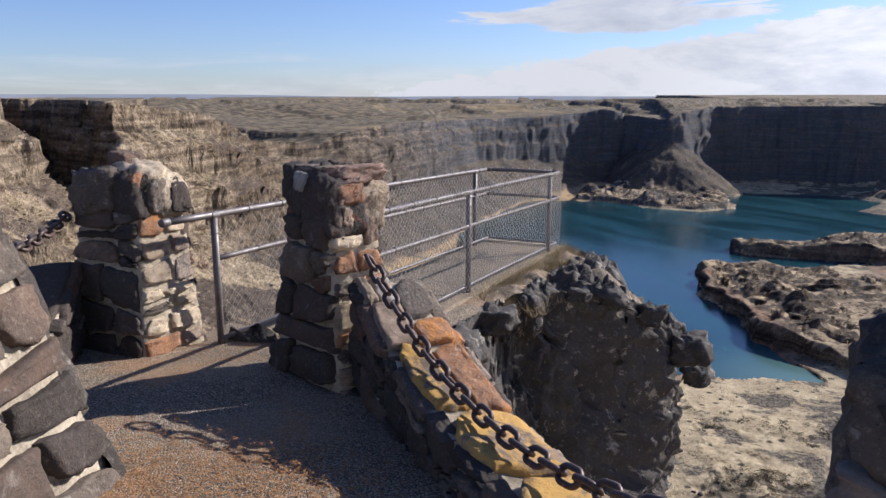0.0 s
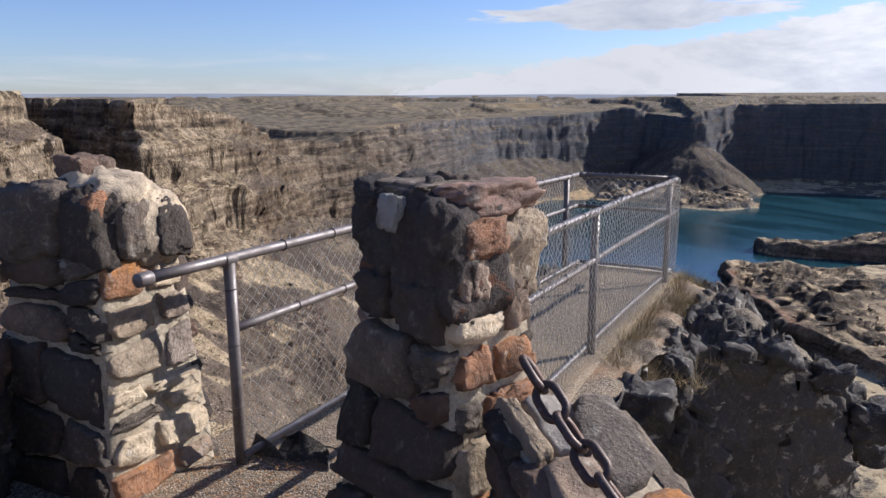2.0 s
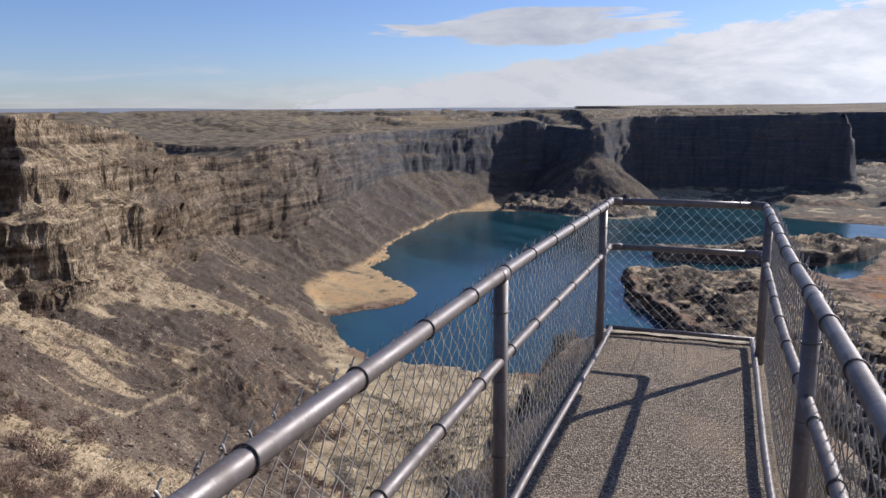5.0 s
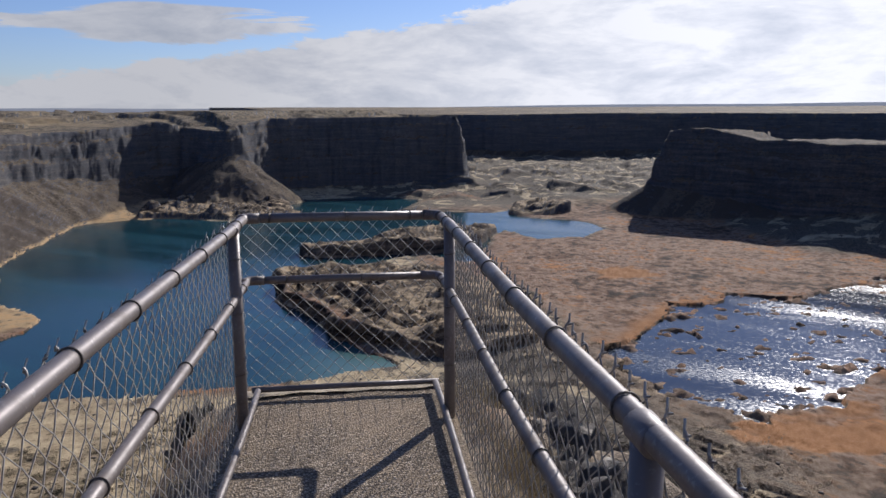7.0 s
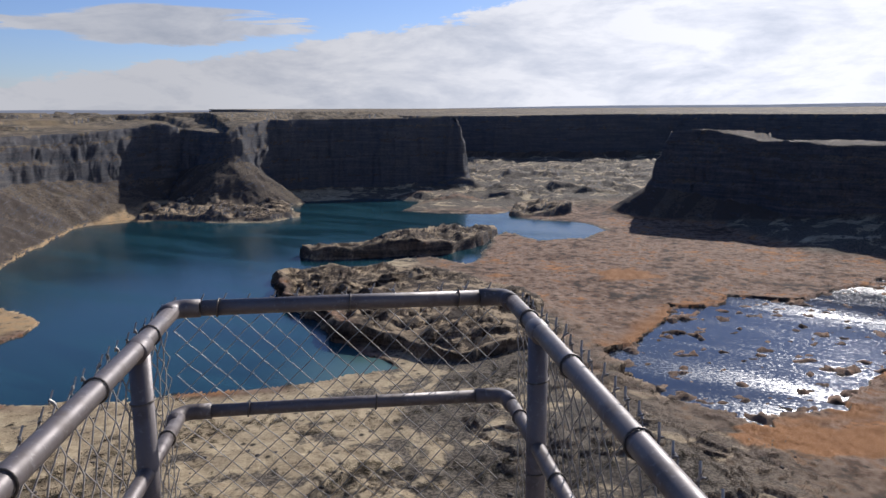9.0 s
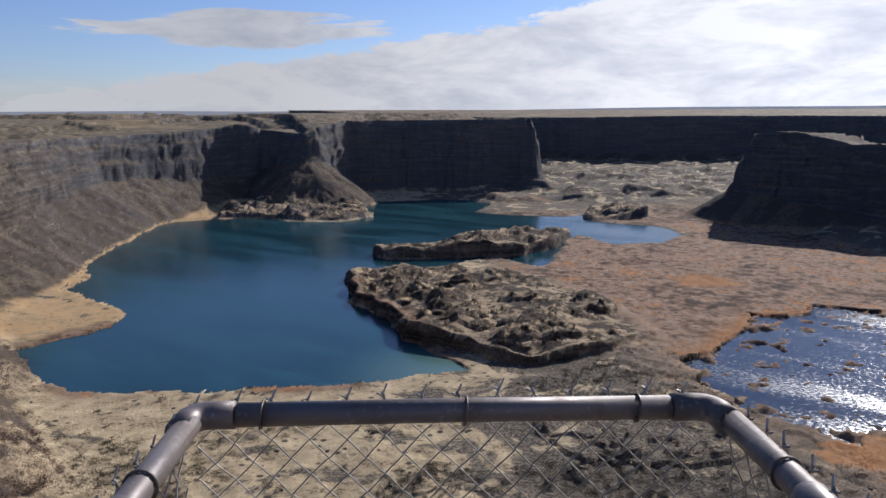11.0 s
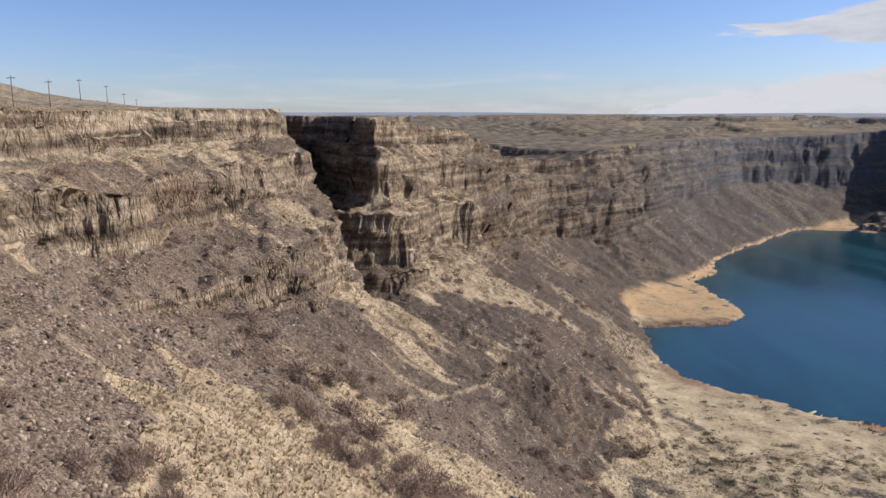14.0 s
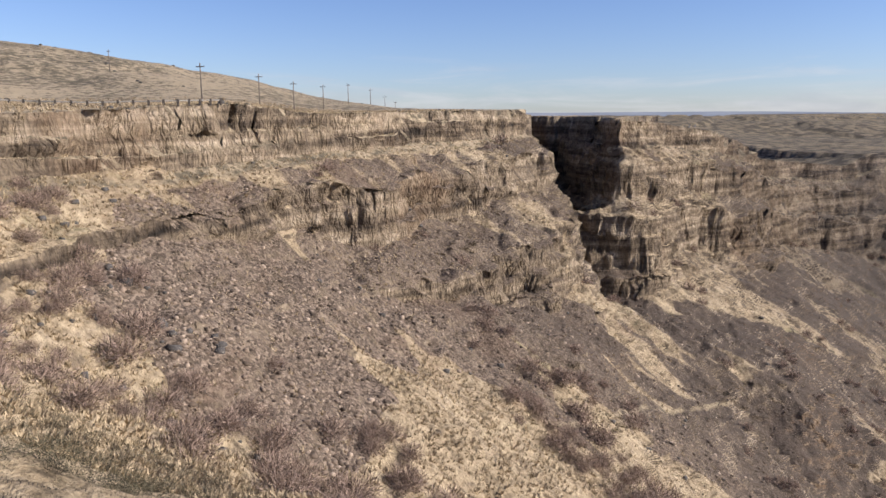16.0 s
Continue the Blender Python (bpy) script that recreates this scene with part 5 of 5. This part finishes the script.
            core_box(ob, [lo(i0), lo(i1), lo(o1, 1.2), lo(o0, 1.2)], [(i0[0], i0[1], i0[2] - 0.02), (i1[0], i1[1], i1[2] - 0.02), (o1[0], o1[1], o1[2] - 0.02), (o0[0], o0[1], o0[2] - 0.02)])
            # inner faces dark, outer faces pale: shade and sunlight put into stone colour
            stone_face(ob, (lo(i0), lo(i1), i1, i0), 0.20, seed + k, 0.05, pick_shaded)
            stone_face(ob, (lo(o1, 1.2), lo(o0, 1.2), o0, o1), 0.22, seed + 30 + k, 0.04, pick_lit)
            stone_face(ob, (i0, i1, o1, o0), 0.25 if k < 1 else 0.62, seed + 60 + k, 0.030, (lambda r, a, b, far=k: (mat_lichen if r.rand() < 0.8 else mat_orange) if far >= 1 else pick_lit(r, a, b)) if lichen else pick_shaded, "top_stone", 1.0)
        return ob

    low_wall((1.10, -5.82), (3.55, -8.00), 0.23, [(0.92, 0.86), (0.66, 0.62), (0.54, 0.45), (0.50, 0.40), (0.50, 0.40), (0.55, 0.45)], 211, "low rubble wall with orange and yellow lichen along its top")
    # dark top stones too: this wall's shade is put into their colour
    low_wall((-0.22, -8.02), (-1.60, -6.32), 0.22, [(0.54, 0.50), (0.48, 0.45), (0.52, 0.48), (0.86, 0.82)], 311, "low dark rubble wall in shade beside the cream-capped pillar", False)

    def chain(ends, sag, label):
        a, b = Vector(ends[0]), Vector(ends[1])
        ob = thing("iron_chain", (a + b) / 2 - Vector((0, 0, sag)), label, "chain", "chains between the pillars")
        fine = [a.lerp(b, t) - Vector((0, 0, sag * 4 * t * (1 - t))) for t in np.linspace(0, 1, 400)]
        pitch, made, last = 0.112, [], fine[0]
        for p in fine:
            if (p - last).length >= pitch:
                made.append((last, p))
                last = p
        h, w = 0.046, 0.036
        loop = []
        for t in np.linspace(0, 2 * np.pi, 22, endpoint=False):
            x = h * math.copysign(1, math.cos(t)) * (abs(math.cos(t)) > 1e-6) * 0.55 + (h * 0.45 + w * 0.55) * math.cos(t)
            loop.append((x, w * math.sin(t), 0))
        me = tube("link", loop, 0.0145, 8, True)
        finish_mat = True
        for k, (p, q) in enumerate(made):
            link = new("link", me)
            if finish_mat:
                finish(link, mat_chain)
                finish_mat = False
            x = (q - p).normalized()
            side = x.cross(Vector((0, 0, 1))).normalized()
            up = side.cross(x)
            ang = radians(42 + 90 * (k % 2) + 8 * math.sin(k * 2.3))
            y = side * math.cos(ang) + up * math.sin(ang)
            m = Matrix((x, y, x.cross(y))).transposed().to_4x4()
            link.parent = ob
            link.matrix_basis = Matrix.Translation((p + q) / 2 - ob.location) @ m
        return ob

    chain(((1.05, -5.98, 1.07), (3.62, -8.02, 0.98)), 0.45, "heavy rusty iron chain slung above the low wall")
    chain(((-1.50, -6.14, 1.20), (-0.06, -8.08, 1.30)), 0.10, "heavy rusty iron chain hung from the cream-capped pillar")


# ---- the rock rib that carries the walkway ----
def build_outcrop():
    centre = np.array([0.35, -2.0])
    outline = np.array([(-0.95, -5.4), (-1.05, -3.0), (-1.0, -0.6), (-0.75, 0.35), (0.2, 0.55), (1.0, 0.30), (1.60, 0.0), (2.02, -0.40), (2.22, -0.88), (2.06, -1.30), (1.75, -1.68), (1.15, -2.25), (0.88, -3.0), (0.85, -4.2), (0.9, -5.4)], float)
    n = 560
    k = np.linspace(0, len(outline), n, endpoint=False)
    a = k.astype(int)
    P0 = outline[a] + (outline[(a + 1) % len(outline)] - outline[a]) * (k - a)[:, None]
    for _ in range(9):
        P0 = (np.roll(P0, 1, 0) + 2 * P0 + np.roll(P0, -1, 0)) / 4
    way = P0 - centre
    way /= np.linalg.norm(way, axis=1)[:, None]

    def top_z(x, y):
        right = np.clip(x - 0.62, 0, None)
        left = np.clip(-0.62 - x, 0, None)
        return -0.022 * y - 0.015 - 0.10 * smooth(0.0, 0.4, right) - 0.06 * right - 0.70 * np.clip(right - 1.05, 0, None) ** 1.2 - 0.7 * np.clip(y + 1.2, 0, None) * smooth(0.6, 1.4, right) - 0.7 * left - 0.8 * np.clip(y - 0.1, 0, None)

    rng = np.random.RandomState(9)
    soil = []
    for t in np.linspace(0.02, 0.97, 26):
        p = centre + (P0 - centre) * t
        rough = 0.10 * fbm(p[:, 0], p[:, 1], 0.45, 4, 800) * smooth(0.62, 0.9, np.abs(p[:, 0]))
        soil.append(np.column_stack([p, top_z(p[:, 0], p[:, 1]) + rough]))
    zt = top_z(P0[:, 0], P0[:, 1])
    arc = np.cumsum(np.linalg.norm(P0 - np.roll(P0, 1, 0), axis=1))
    rings = []
    for t in np.linspace(0.30, 0.985, 44):
        p = centre + (P0 - centre) * t
        flat = np.column_stack([p, np.zeros(n)])
        lump = 0.13 * facets(flat, 0.55, 3) + 0.08 * facets(flat + 5, 0.22, 4) + 0.05 * facets(flat, 0.09, 6)
        show = smooth(0.66, 1.0, p[:, 0]) - (np.abs(p[:, 0]) < 0.66) * 1.0
        rings.append(np.column_stack([p, top_z(p[:, 0], p[:, 1]) - 0.12 + 0.15 * show + lump * np.clip(show + 0.3, 0, 1)]))
    for f in np.linspace(0, 1, 96) ** 1.25:
        down = f * 7.5
        q = np.column_stack([P0, zt - down]) * (1, 1, 0.55)
        bulk = 0.26 * facets(q, 0.8, 11) + 0.18 * facets(q + 3, 0.36, 12) + 0.10 * facets(q * (1, 1, 1.5), 0.15, 13) + 0.035 * facets(q * (1, 1, 1.8), 0.06, 14)
        p = P0 + way * (0.03 + 0.045 * down + bulk * smooth(-0.1, 0.25, down))[:, None]
        lump = 0.13 * facets(np.column_stack([p, np.zeros(n)]), 0.55, 3) + 0.08 * facets(np.column_stack([p, np.zeros(n)]), 0.2, 21)
        rings.append(np.column_stack([p, zt - down + 0.04 + lump * np.exp(-down * 1.2)]))
    ob = thing("basalt_outcrop", (0.35, -2.0, -4.0), "dark craggy basalt outcrop under the fenced walkway", "rock outcrop")
    part("rock_face", grid_mesh("rock_face", np.array(rings)[::-1], closed=True), mat_outcrop, ob, smooth_faces=False)
    part("soil_cap", grid_mesh("soil_cap", np.array(soil)[::-1], closed=True), mat_soil, ob, "dusty soil and dry grass on the outcrop's top")
    for k, (x, y) in enumerate(((1.05, -2.72), (1.42, -2.12), (1.72, -1.78), (2.12, -1.42), (2.5, -0.95), (2.55, -0.3), (1.0, -3.5), (1.05, -4.5))):
        s = rng.uniform(0.10, 0.22)
        part("boulder", raw_mesh("boulder", *rough_block((x, y, float(top_z(np.float64(x), np.float64(y))) + 0.02), (s, s * rng.uniform(0.7, 1.2), s * rng.uniform(0.5, 0.9)), 900 + k, 8, 0.30)), mat_outcrop, ob, smooth_faces=False)


build_terrace()
build_walkway()
build_outcrop()
build_fence()
build_masonry()


# ---- scattered growth and stones on the canyon's slopes ----
def steepness(X, Y, z):
    return np.hypot(ground(X + 0.8, Y)[0] - z, ground(X, Y + 0.8)[0] - z) / 0.8


def spots(count, seed, bearings, reach, want):
    """Places on the ground where want(marsh, sand, scree) is high."""
    rng = np.random.RandomState(seed)
    b = np.radians(rng.uniform(*bearings, count))
    r = np.exp(rng.uniform(np.log(reach[0]), np.log(reach[1]), count))
    X, Y = (-r * np.sin(b)).astype(np.float32), (r * np.cos(b)).astype(np.float32)
    z, marsh, sand, scree = ground(X, Y)
    steep = steepness(X, Y, z)
    w = want(marsh, sand, scree) * (steep < 1.3) * (z > WATER_Z + 0.5)
    ok = rng.rand(count) < w * smooth(-0.05, 0.55, fbm(X, Y, 26, 3, seed))
    return np.column_stack([X, Y, z])[ok]


def scatter(name, P, seed, size, twigs, flat, mat, label, category):
    """Leafless bushes: sprays of thin twigs out of each root."""
    rng = np.random.RandomState(seed)
    V = []
    for p in P:
        R = size * rng.uniform(0.45, 1.25)
        far = np.hypot(p[0], p[1])
        k = int(twigs * (2.0 if far < 130 else 1.0 if far < 220 else 0.4))
        a = rng.uniform(0, 2 * np.pi, k)
        e = np.arcsin(rng.uniform(-0.1, 1.0, k))
        d = np.stack([np.cos(a) * np.cos(e), np.sin(a) * np.cos(e), np.sin(e) * flat], -1)
        r0 = rng.uniform(0.05, 1.0, k)[:, None] ** 0.6 * 0.85 * R
        r1 = r0 + rng.uniform(0.10, 0.26, k)[:, None] * R
        side = np.cross(d, rng.normal(size=(k, 3)))
        side /= np.linalg.norm(side, axis=1)[:, None] + 1e-9
        wide = side * (0.022 * R * rng.uniform(0.6, 1.6, k)[:, None]) * (0.55 if far < 130 else 1.0 if far < 220 else 2.0)
        clump = rng.normal(size=(4, 3)) * (0.36, 0.36, 0.12) * R
        base = p + clump[rng.randint(0, 4, k)]
        V.append(np.stack([base + d * r0 - wide, base + d * r0 + wide, base + d * r1 + rng.normal(size=(k, 3)) * 0.10 * R], 1).reshape(-1, 3))
    V = np.concatenate(V)
    ob = finish(new(name, raw_mesh(name, V, np.arange(len(V)).reshape(-1, 3))), mat, False)
    return tagged(ob, label, category, kind="stuff")


def plant_material(name, dark, light):
    m, n = material(name)
    geo = n.add("ShaderNodeNewGeometry")
    pos = n.add("ShaderNodeTexCoord").outputs["Object"]
    c = n.mix(geo.outputs["Random Per Island"], dark, light)
    c = n.mix(n.ramp(n.noise(pos, 0.05, 3), 0.4, 0.65, 0, 0.25), c, (0.15, 0.105, 0.08))
    surface(n, c, 0.9, Specular_IOR_Level=0.1)
    return m


mat_brush = plant_material("bare_brush", (0.055, 0.038, 0.029), (0.45, 0.325, 0.25))
mat_sage = plant_material("sagebrush", (0.026, 0.024, 0.016), (0.12, 0.105, 0.066))
mat_straw = plant_material("dry_grass", (0.22, 0.16, 0.075), (0.50, 0.40, 0.22))
mat_tussock = plant_material("tussock_grass", (0.20, 0.146, 0.084), (0.60, 0.47, 0.30))

# bushes gather along the edges of the grass runs and thin out on the open fans
def bush_spots():
    P = spots(26000, 21, (26, 98), (55, 640), lambda m, s, c: 0.30 * c * (1 - m))
    bare = bare_scree(P[:, 0].astype(np.float32), P[:, 1].astype(np.float32), np.ones(len(P), np.float32))
    P = P[np.random.RandomState(23).rand(len(P)) < np.where(bare > 0.85, 0.14, 0.9)]
    cell = np.floor(P[:, :2] / 4.6).astype(int)
    first = np.unique(cell, axis=0, return_index=True)[1]
    return P[np.sort(first)]


scatter("brushwood", bush_spots(), 22, 2.4, 1000, 1.15, mat_brush, "grey-brown leafless bushes dotted over the scree", "bushes")
sage_spots = spots(16000, 31, (-42, 98), (40, 700), lambda m, s, c: (0.75 * c + 0.95 * s) * (1 - m))
flat_spots = spots(9000, 36, (-30, 40), (150, 420), lambda m, s, c: 1.0 * s * (1 - m))
scatter("sand_brush", flat_spots, 37, 1.7, 260, 0.7, mat_sage, "dark low brush scattered over the pale sand flat", "bushes")
scatter("sagebrush", sage_spots, 32, 1.15, 90, 0.8, mat_sage, "low dark sagebrush on sand and scree", "bushes")


def tussocks(count, seed):
    """Tufts of dry bunch grass, a few blades each."""
    rng = np.random.RandomState(seed)
    b = np.radians(rng.uniform(20, 99, count))
    r = np.exp(rng.uniform(np.log(48), np.log(260), count))
    X, Y = (-r * np.sin(b)).astype(np.float32), (r * np.cos(b)).astype(np.float32)
    z, marsh, sand, scree = ground(X, Y)
    bare = bare_scree(X, Y, scree)
    ok = (rng.rand(count) < (1 - 0.92 * bare)) & (marsh < 0.5) & (z > WATER_Z + 1) & (steepness(X, Y, z) < 0.95)
    P = np.column_stack([X, Y, z])[ok]
    k = 7
    m = len(P)
    a = rng.uniform(0, 2 * np.pi, (m, k))
    tall = rng.uniform(0.25, 0.75, (m, 1)) * rng.uniform(0.6, 1.1, (m, k))
    out = np.stack([np.cos(a), np.sin(a), np.zeros_like(a)], -1)
    side = np.stack([-np.sin(a), np.cos(a), np.zeros_like(a)], -1) * 0.11
    root = P[:, None] + out * 0.12 - np.array([0, 0, 0.08])
    tip = root + out * (tall * 0.7)[..., None] + np.array([0, 0, 1.0]) * tall[..., None]
    V = np.stack([root - side, root + side, tip], 2).reshape(-1, 3)
    ob = finish(new("bunch_grass", raw_mesh("bunch_grass", V, np.arange(len(V)).reshape(-1, 3))), mat_tussock, False)
    tagged(ob, "straw-coloured bunch grass tufts between the scree runs", "grass", kind="stuff")


tussocks(46000, 35)


def scatter_stones(name, P, seed, big, mat, label):
    rng = np.random.RandomState(seed)
    V0, F0 = rock_arrays((0, 0, 0), (1, 1, 1), 5, 1, 6, 0.0)
    m = len(P)
    s = big(rng, m)
    t = rng.uniform(0, 2 * np.pi, m)
    V = V0[None] * np.stack([s, s * rng.uniform(0.6, 1.1, m), s * rng.uniform(0.45, 0.85, m)], -1)[:, None]
    c, w = np.cos(t)[:, None], np.sin(t)[:, None]
    V = np.stack([V[..., 0] * c - V[..., 1] * w, V[..., 0] * w + V[..., 1] * c, V[..., 2]], -1) + P[:, None]
    F = F0[None] + (np.arange(m) * len(V0))[:, None, None]
    ob = finish(new(name, raw_mesh(name, V.reshape(-1, 3), F.reshape(-1, 3))), mat, False)
    tagged(ob, label, "stones", kind="stuff")


def scree_stone_material():
    m, n = material("scree_stone")
    pick = n.add("ShaderNodeNewGeometry").outputs["Random Per Island"]
    pos = n.add("ShaderNodeTexCoord").outputs["Object"]
    c = n.colours(pick, [(0.0, (0.050, 0.037, 0.027)), (0.4, (0.155, 0.113, 0.081)), (0.75, (0.265, 0.197, 0.143)), (1.0, (0.44, 0.34, 0.25))])
    surface(n, n.mix(n.ramp(n.noise(pos, 3.0, 4), 0.4, 0.65, 0, 0.35), c, (0.08, 0.062, 0.048)), 0.9, Specular_IOR_Level=0.15)
    return m


def fan_spots(count, seed):
    rng = np.random.RandomState(seed)
    b, r = np.radians(rng.uniform(24, 99, count)), np.exp(rng.uniform(np.log(60), np.log(320), count))
    X, Y = (-r * np.sin(b)).astype(np.float32), (r * np.cos(b)).astype(np.float32)
    z, marsh, sand, scree = ground(X, Y)
    ok = (rng.rand(count) < bare_scree(X, Y, scree) * (sand < 0.4)) & (steepness(X, Y, z) < 1.0)
    return np.column_stack([X, Y, z])[ok]


scatter_stones("fallen_stones", spots(6000, 41, (-42, 96), (40, 600), lambda m, s, c: 0.6 * c * (1 - m) + 0.55 * s + (1 - np.clip(m + s + c, 0, 1)) * 0.6), 41,
               lambda r, m: r.uniform(0.35, 1.0, m) ** 3 * 0.9, mat_outcrop, "dark basalt blocks fallen on slopes and flats")
scatter_stones("scree", fan_spots(26000, 43), 44, lambda r, m: 0.14 + 0.34 * r.rand(m) ** 3, scree_stone_material(), "loose brown-grey basalt stones of the scree fans")


# ---- dry grass on the outcrop and along the walkway ----
def grass_tufts():
    rng = np.random.RandomState(51)
    V = []
    for k in range(620):
        if rng.rand() < 0.85:
            x, y = 0.62 + abs(rng.normal()) * 0.26, rng.uniform(-3.2, 0.15)
        else:
            x, y = rng.uniform(-0.95, -0.66), rng.uniform(-5.2, -0.2)
        z = -0.022 * y - 0.03 - 0.10 * smooth(0.0, 0.4, max(abs(x) - 0.62, 0)) - 0.06 * max(x - 0.62, 0) - 0.5 * max(-0.62 - x, 0)
        for b in range(26):
            a = rng.uniform(0, 2 * np.pi)
            l = rng.uniform(0.05, 0.22)
            root = np.array([x + rng.normal() * 0.03, y + rng.normal() * 0.03, z - 0.02])
            lean = np.array([math.cos(a), math.sin(a), 0]) * l * rng.uniform(0.3, 1.1)
            side = np.array([-math.sin(a), math.cos(a), 0]) * 0.0022
            V += [root - side, root + side, root + lean + np.array([0, 0, l * rng.uniform(0.3, 0.9)])]
    V = np.array(V)
    ob = finish(new("dry_grass", raw_mesh("dry_grass", V, np.arange(len(V)).reshape(-1, 3))), mat_straw, False)
    tagged(ob, "straw-coloured dry grass tufts on the outcrop beside the fence", "grass", kind="stuff")


grass_tufts()


def needle_litter():
    """Rust-coloured dead needles blown together on the terrace."""
    rng = np.random.RandomState(57)
    mat = plant_material("dead_needles", (0.20, 0.085, 0.030), (0.58, 0.30, 0.11))
    m = 9000
    k = np.minimum(rng.randint(0, 10, m) // 3, 3)
    centre, wide = np.array([(1.0, -7.55), (1.35, -7.35), (0.55, -7.75), (-0.45, -5.75)])[k], np.array([0.42, 0.35, 0.4, 0.30])[k]
    xy = centre + rng.normal(size=(m, 2)) * wide[:, None]
    z = np.array([floor_z(y) for y in xy[:, 1]]) + 0.012 + rng.rand(m) * 0.018
    a = rng.uniform(0, 2 * np.pi, m)
    root = np.column_stack([xy, z])
    along = np.stack([np.cos(a), np.sin(a), rng.normal(size=m) * 0.12], -1) * rng.uniform(0.02, 0.055, m)[:, None]
    side = np.stack([-np.sin(a), np.cos(a), np.zeros(m)], -1) * 0.0022
    V = np.stack([root - side, root + side, root + along], 1).reshape(-1, 3)
    ob = finish(new("needle_litter", raw_mesh("needle_litter", V, np.arange(len(V)).reshape(-1, 3))), mat, False)
    tagged(ob, "rust-orange dead needles strewn on the gravel terrace", "litter", kind="stuff")


needle_litter()


# ---- road, guard rail and utility poles on the plateau ----
def height(x, y):
    return float(ground(np.array([x], np.float32), np.array([y], np.float32))[0][0])


def polar_xy(bearing, r):
    t = radians(bearing)
    return -r * math.sin(t), r * math.cos(t)


mat_wood = metal_material("weathered_timber", (0.16, 0.125, 0.10), 0.85, 0.0, (0.09, 0.07, 0.055))


def box(x0, x1, y0, y1, z0, z1, bevel=0.01):
    bm = bmesh.new()
    bmesh.ops.create_cube(bm, size=1.0, matrix=Matrix.LocRotScale(((x0 + x1) / 2, (y0 + y1) / 2, (z0 + z1) / 2), None, (x1 - x0, y1 - y0, z1 - z0)))
    bmesh.ops.bevel(bm, geom=bm.edges[:], offset=bevel, segments=1, affect="EDGES")
    me = bpy.data.meshes.new("box")
    bm.to_mesh(me)
    bm.free()
    return me


def build_pole():
    pole = thing("utility_pole", (0, 0, 0), "tall brown timber utility pole with one crossarm", "utility pole", "poles along the road")
    part("shaft", tube("shaft", [(0, 0, -1.0), (0, 0, 4), (0, 0, 8.7)], [0.19, 0.16, 0.11], 10), mat_wood, pole)
    arm = part("crossarm", box(-1.2, 1.2, -0.08, 0.08, 7.85, 8.02), mat_wood, pole)
    for x in (-1.1, -0.4, 0.4, 1.1):
        part("insulator", tube("insulator", [(x, 0, 8.02), (x, 0, 8.10), (x, 0, 8.20)], [0.03, 0.055, 0.035], 8), mat_band, arm)
    return pole


pole = build_pole()
for k, (bearing, r) in enumerate(((81.0, 172), (76.9, 205), (74.4, 228), (72.2, 268), (70.3, 330), (68.6, 400), (67.5, 470), (66.7, 545), (86.8, 330))):
    x, y = polar_xy(bearing, r)
    m = pose(x, y, height(x, y) - 0.2, 0, 0, 35 + 4 * math.sin(k * 3))
    if k == 0:
        pole.matrix_basis = m
    else:
        copy_thing(pole, m)


mat_post = metal_material("creosoted_timber", (0.055, 0.042, 0.034), 0.85, 0.0, (0.03, 0.024, 0.02))
mat_rail_beam = metal_material("weathered_galvanised", (0.30, 0.28, 0.25), 0.6, 0.3, (0.16, 0.12, 0.09))


def build_guard_rail():
    line = [polar_xy(b, r) for b, r in ((100.0, 134), (93.0, 151), (90.0, 148), (86.5, 150), (82.8, 150), (79.3, 158))]
    L = np.array(line)
    seg = np.concatenate([[0], np.cumsum(np.linalg.norm(np.diff(L, axis=0), axis=1))])
    ss = np.arange(0, seg[-1], 2.6)
    xs, ys = np.interp(ss, seg, L[:, 0]), np.interp(ss, seg, L[:, 1])
    zs = np.array([height(x, y) for x, y in zip(xs, ys)])
    rail = thing("guard_rail", (xs.mean(), ys.mean(), zs.mean()), "roadside guard rail on short dark timber posts", "guard rail")
    pts = list(zip(xs, ys, zs + 0.62))
    V1, F1 = tube_arrays([(x, y, z + 0.12) for x, y, z in pts], 0.11, 6)
    part("beam", raw_mesh("beam", V1, F1), mat_rail_beam, rail)
    for x, y, z in zip(xs, ys, zs):
        part("post", box(x - 0.20, x + 0.20, y - 0.20, y + 0.20, z - 0.3, z + 1.05), mat_post, rail, smooth_faces=False)


build_guard_rail()
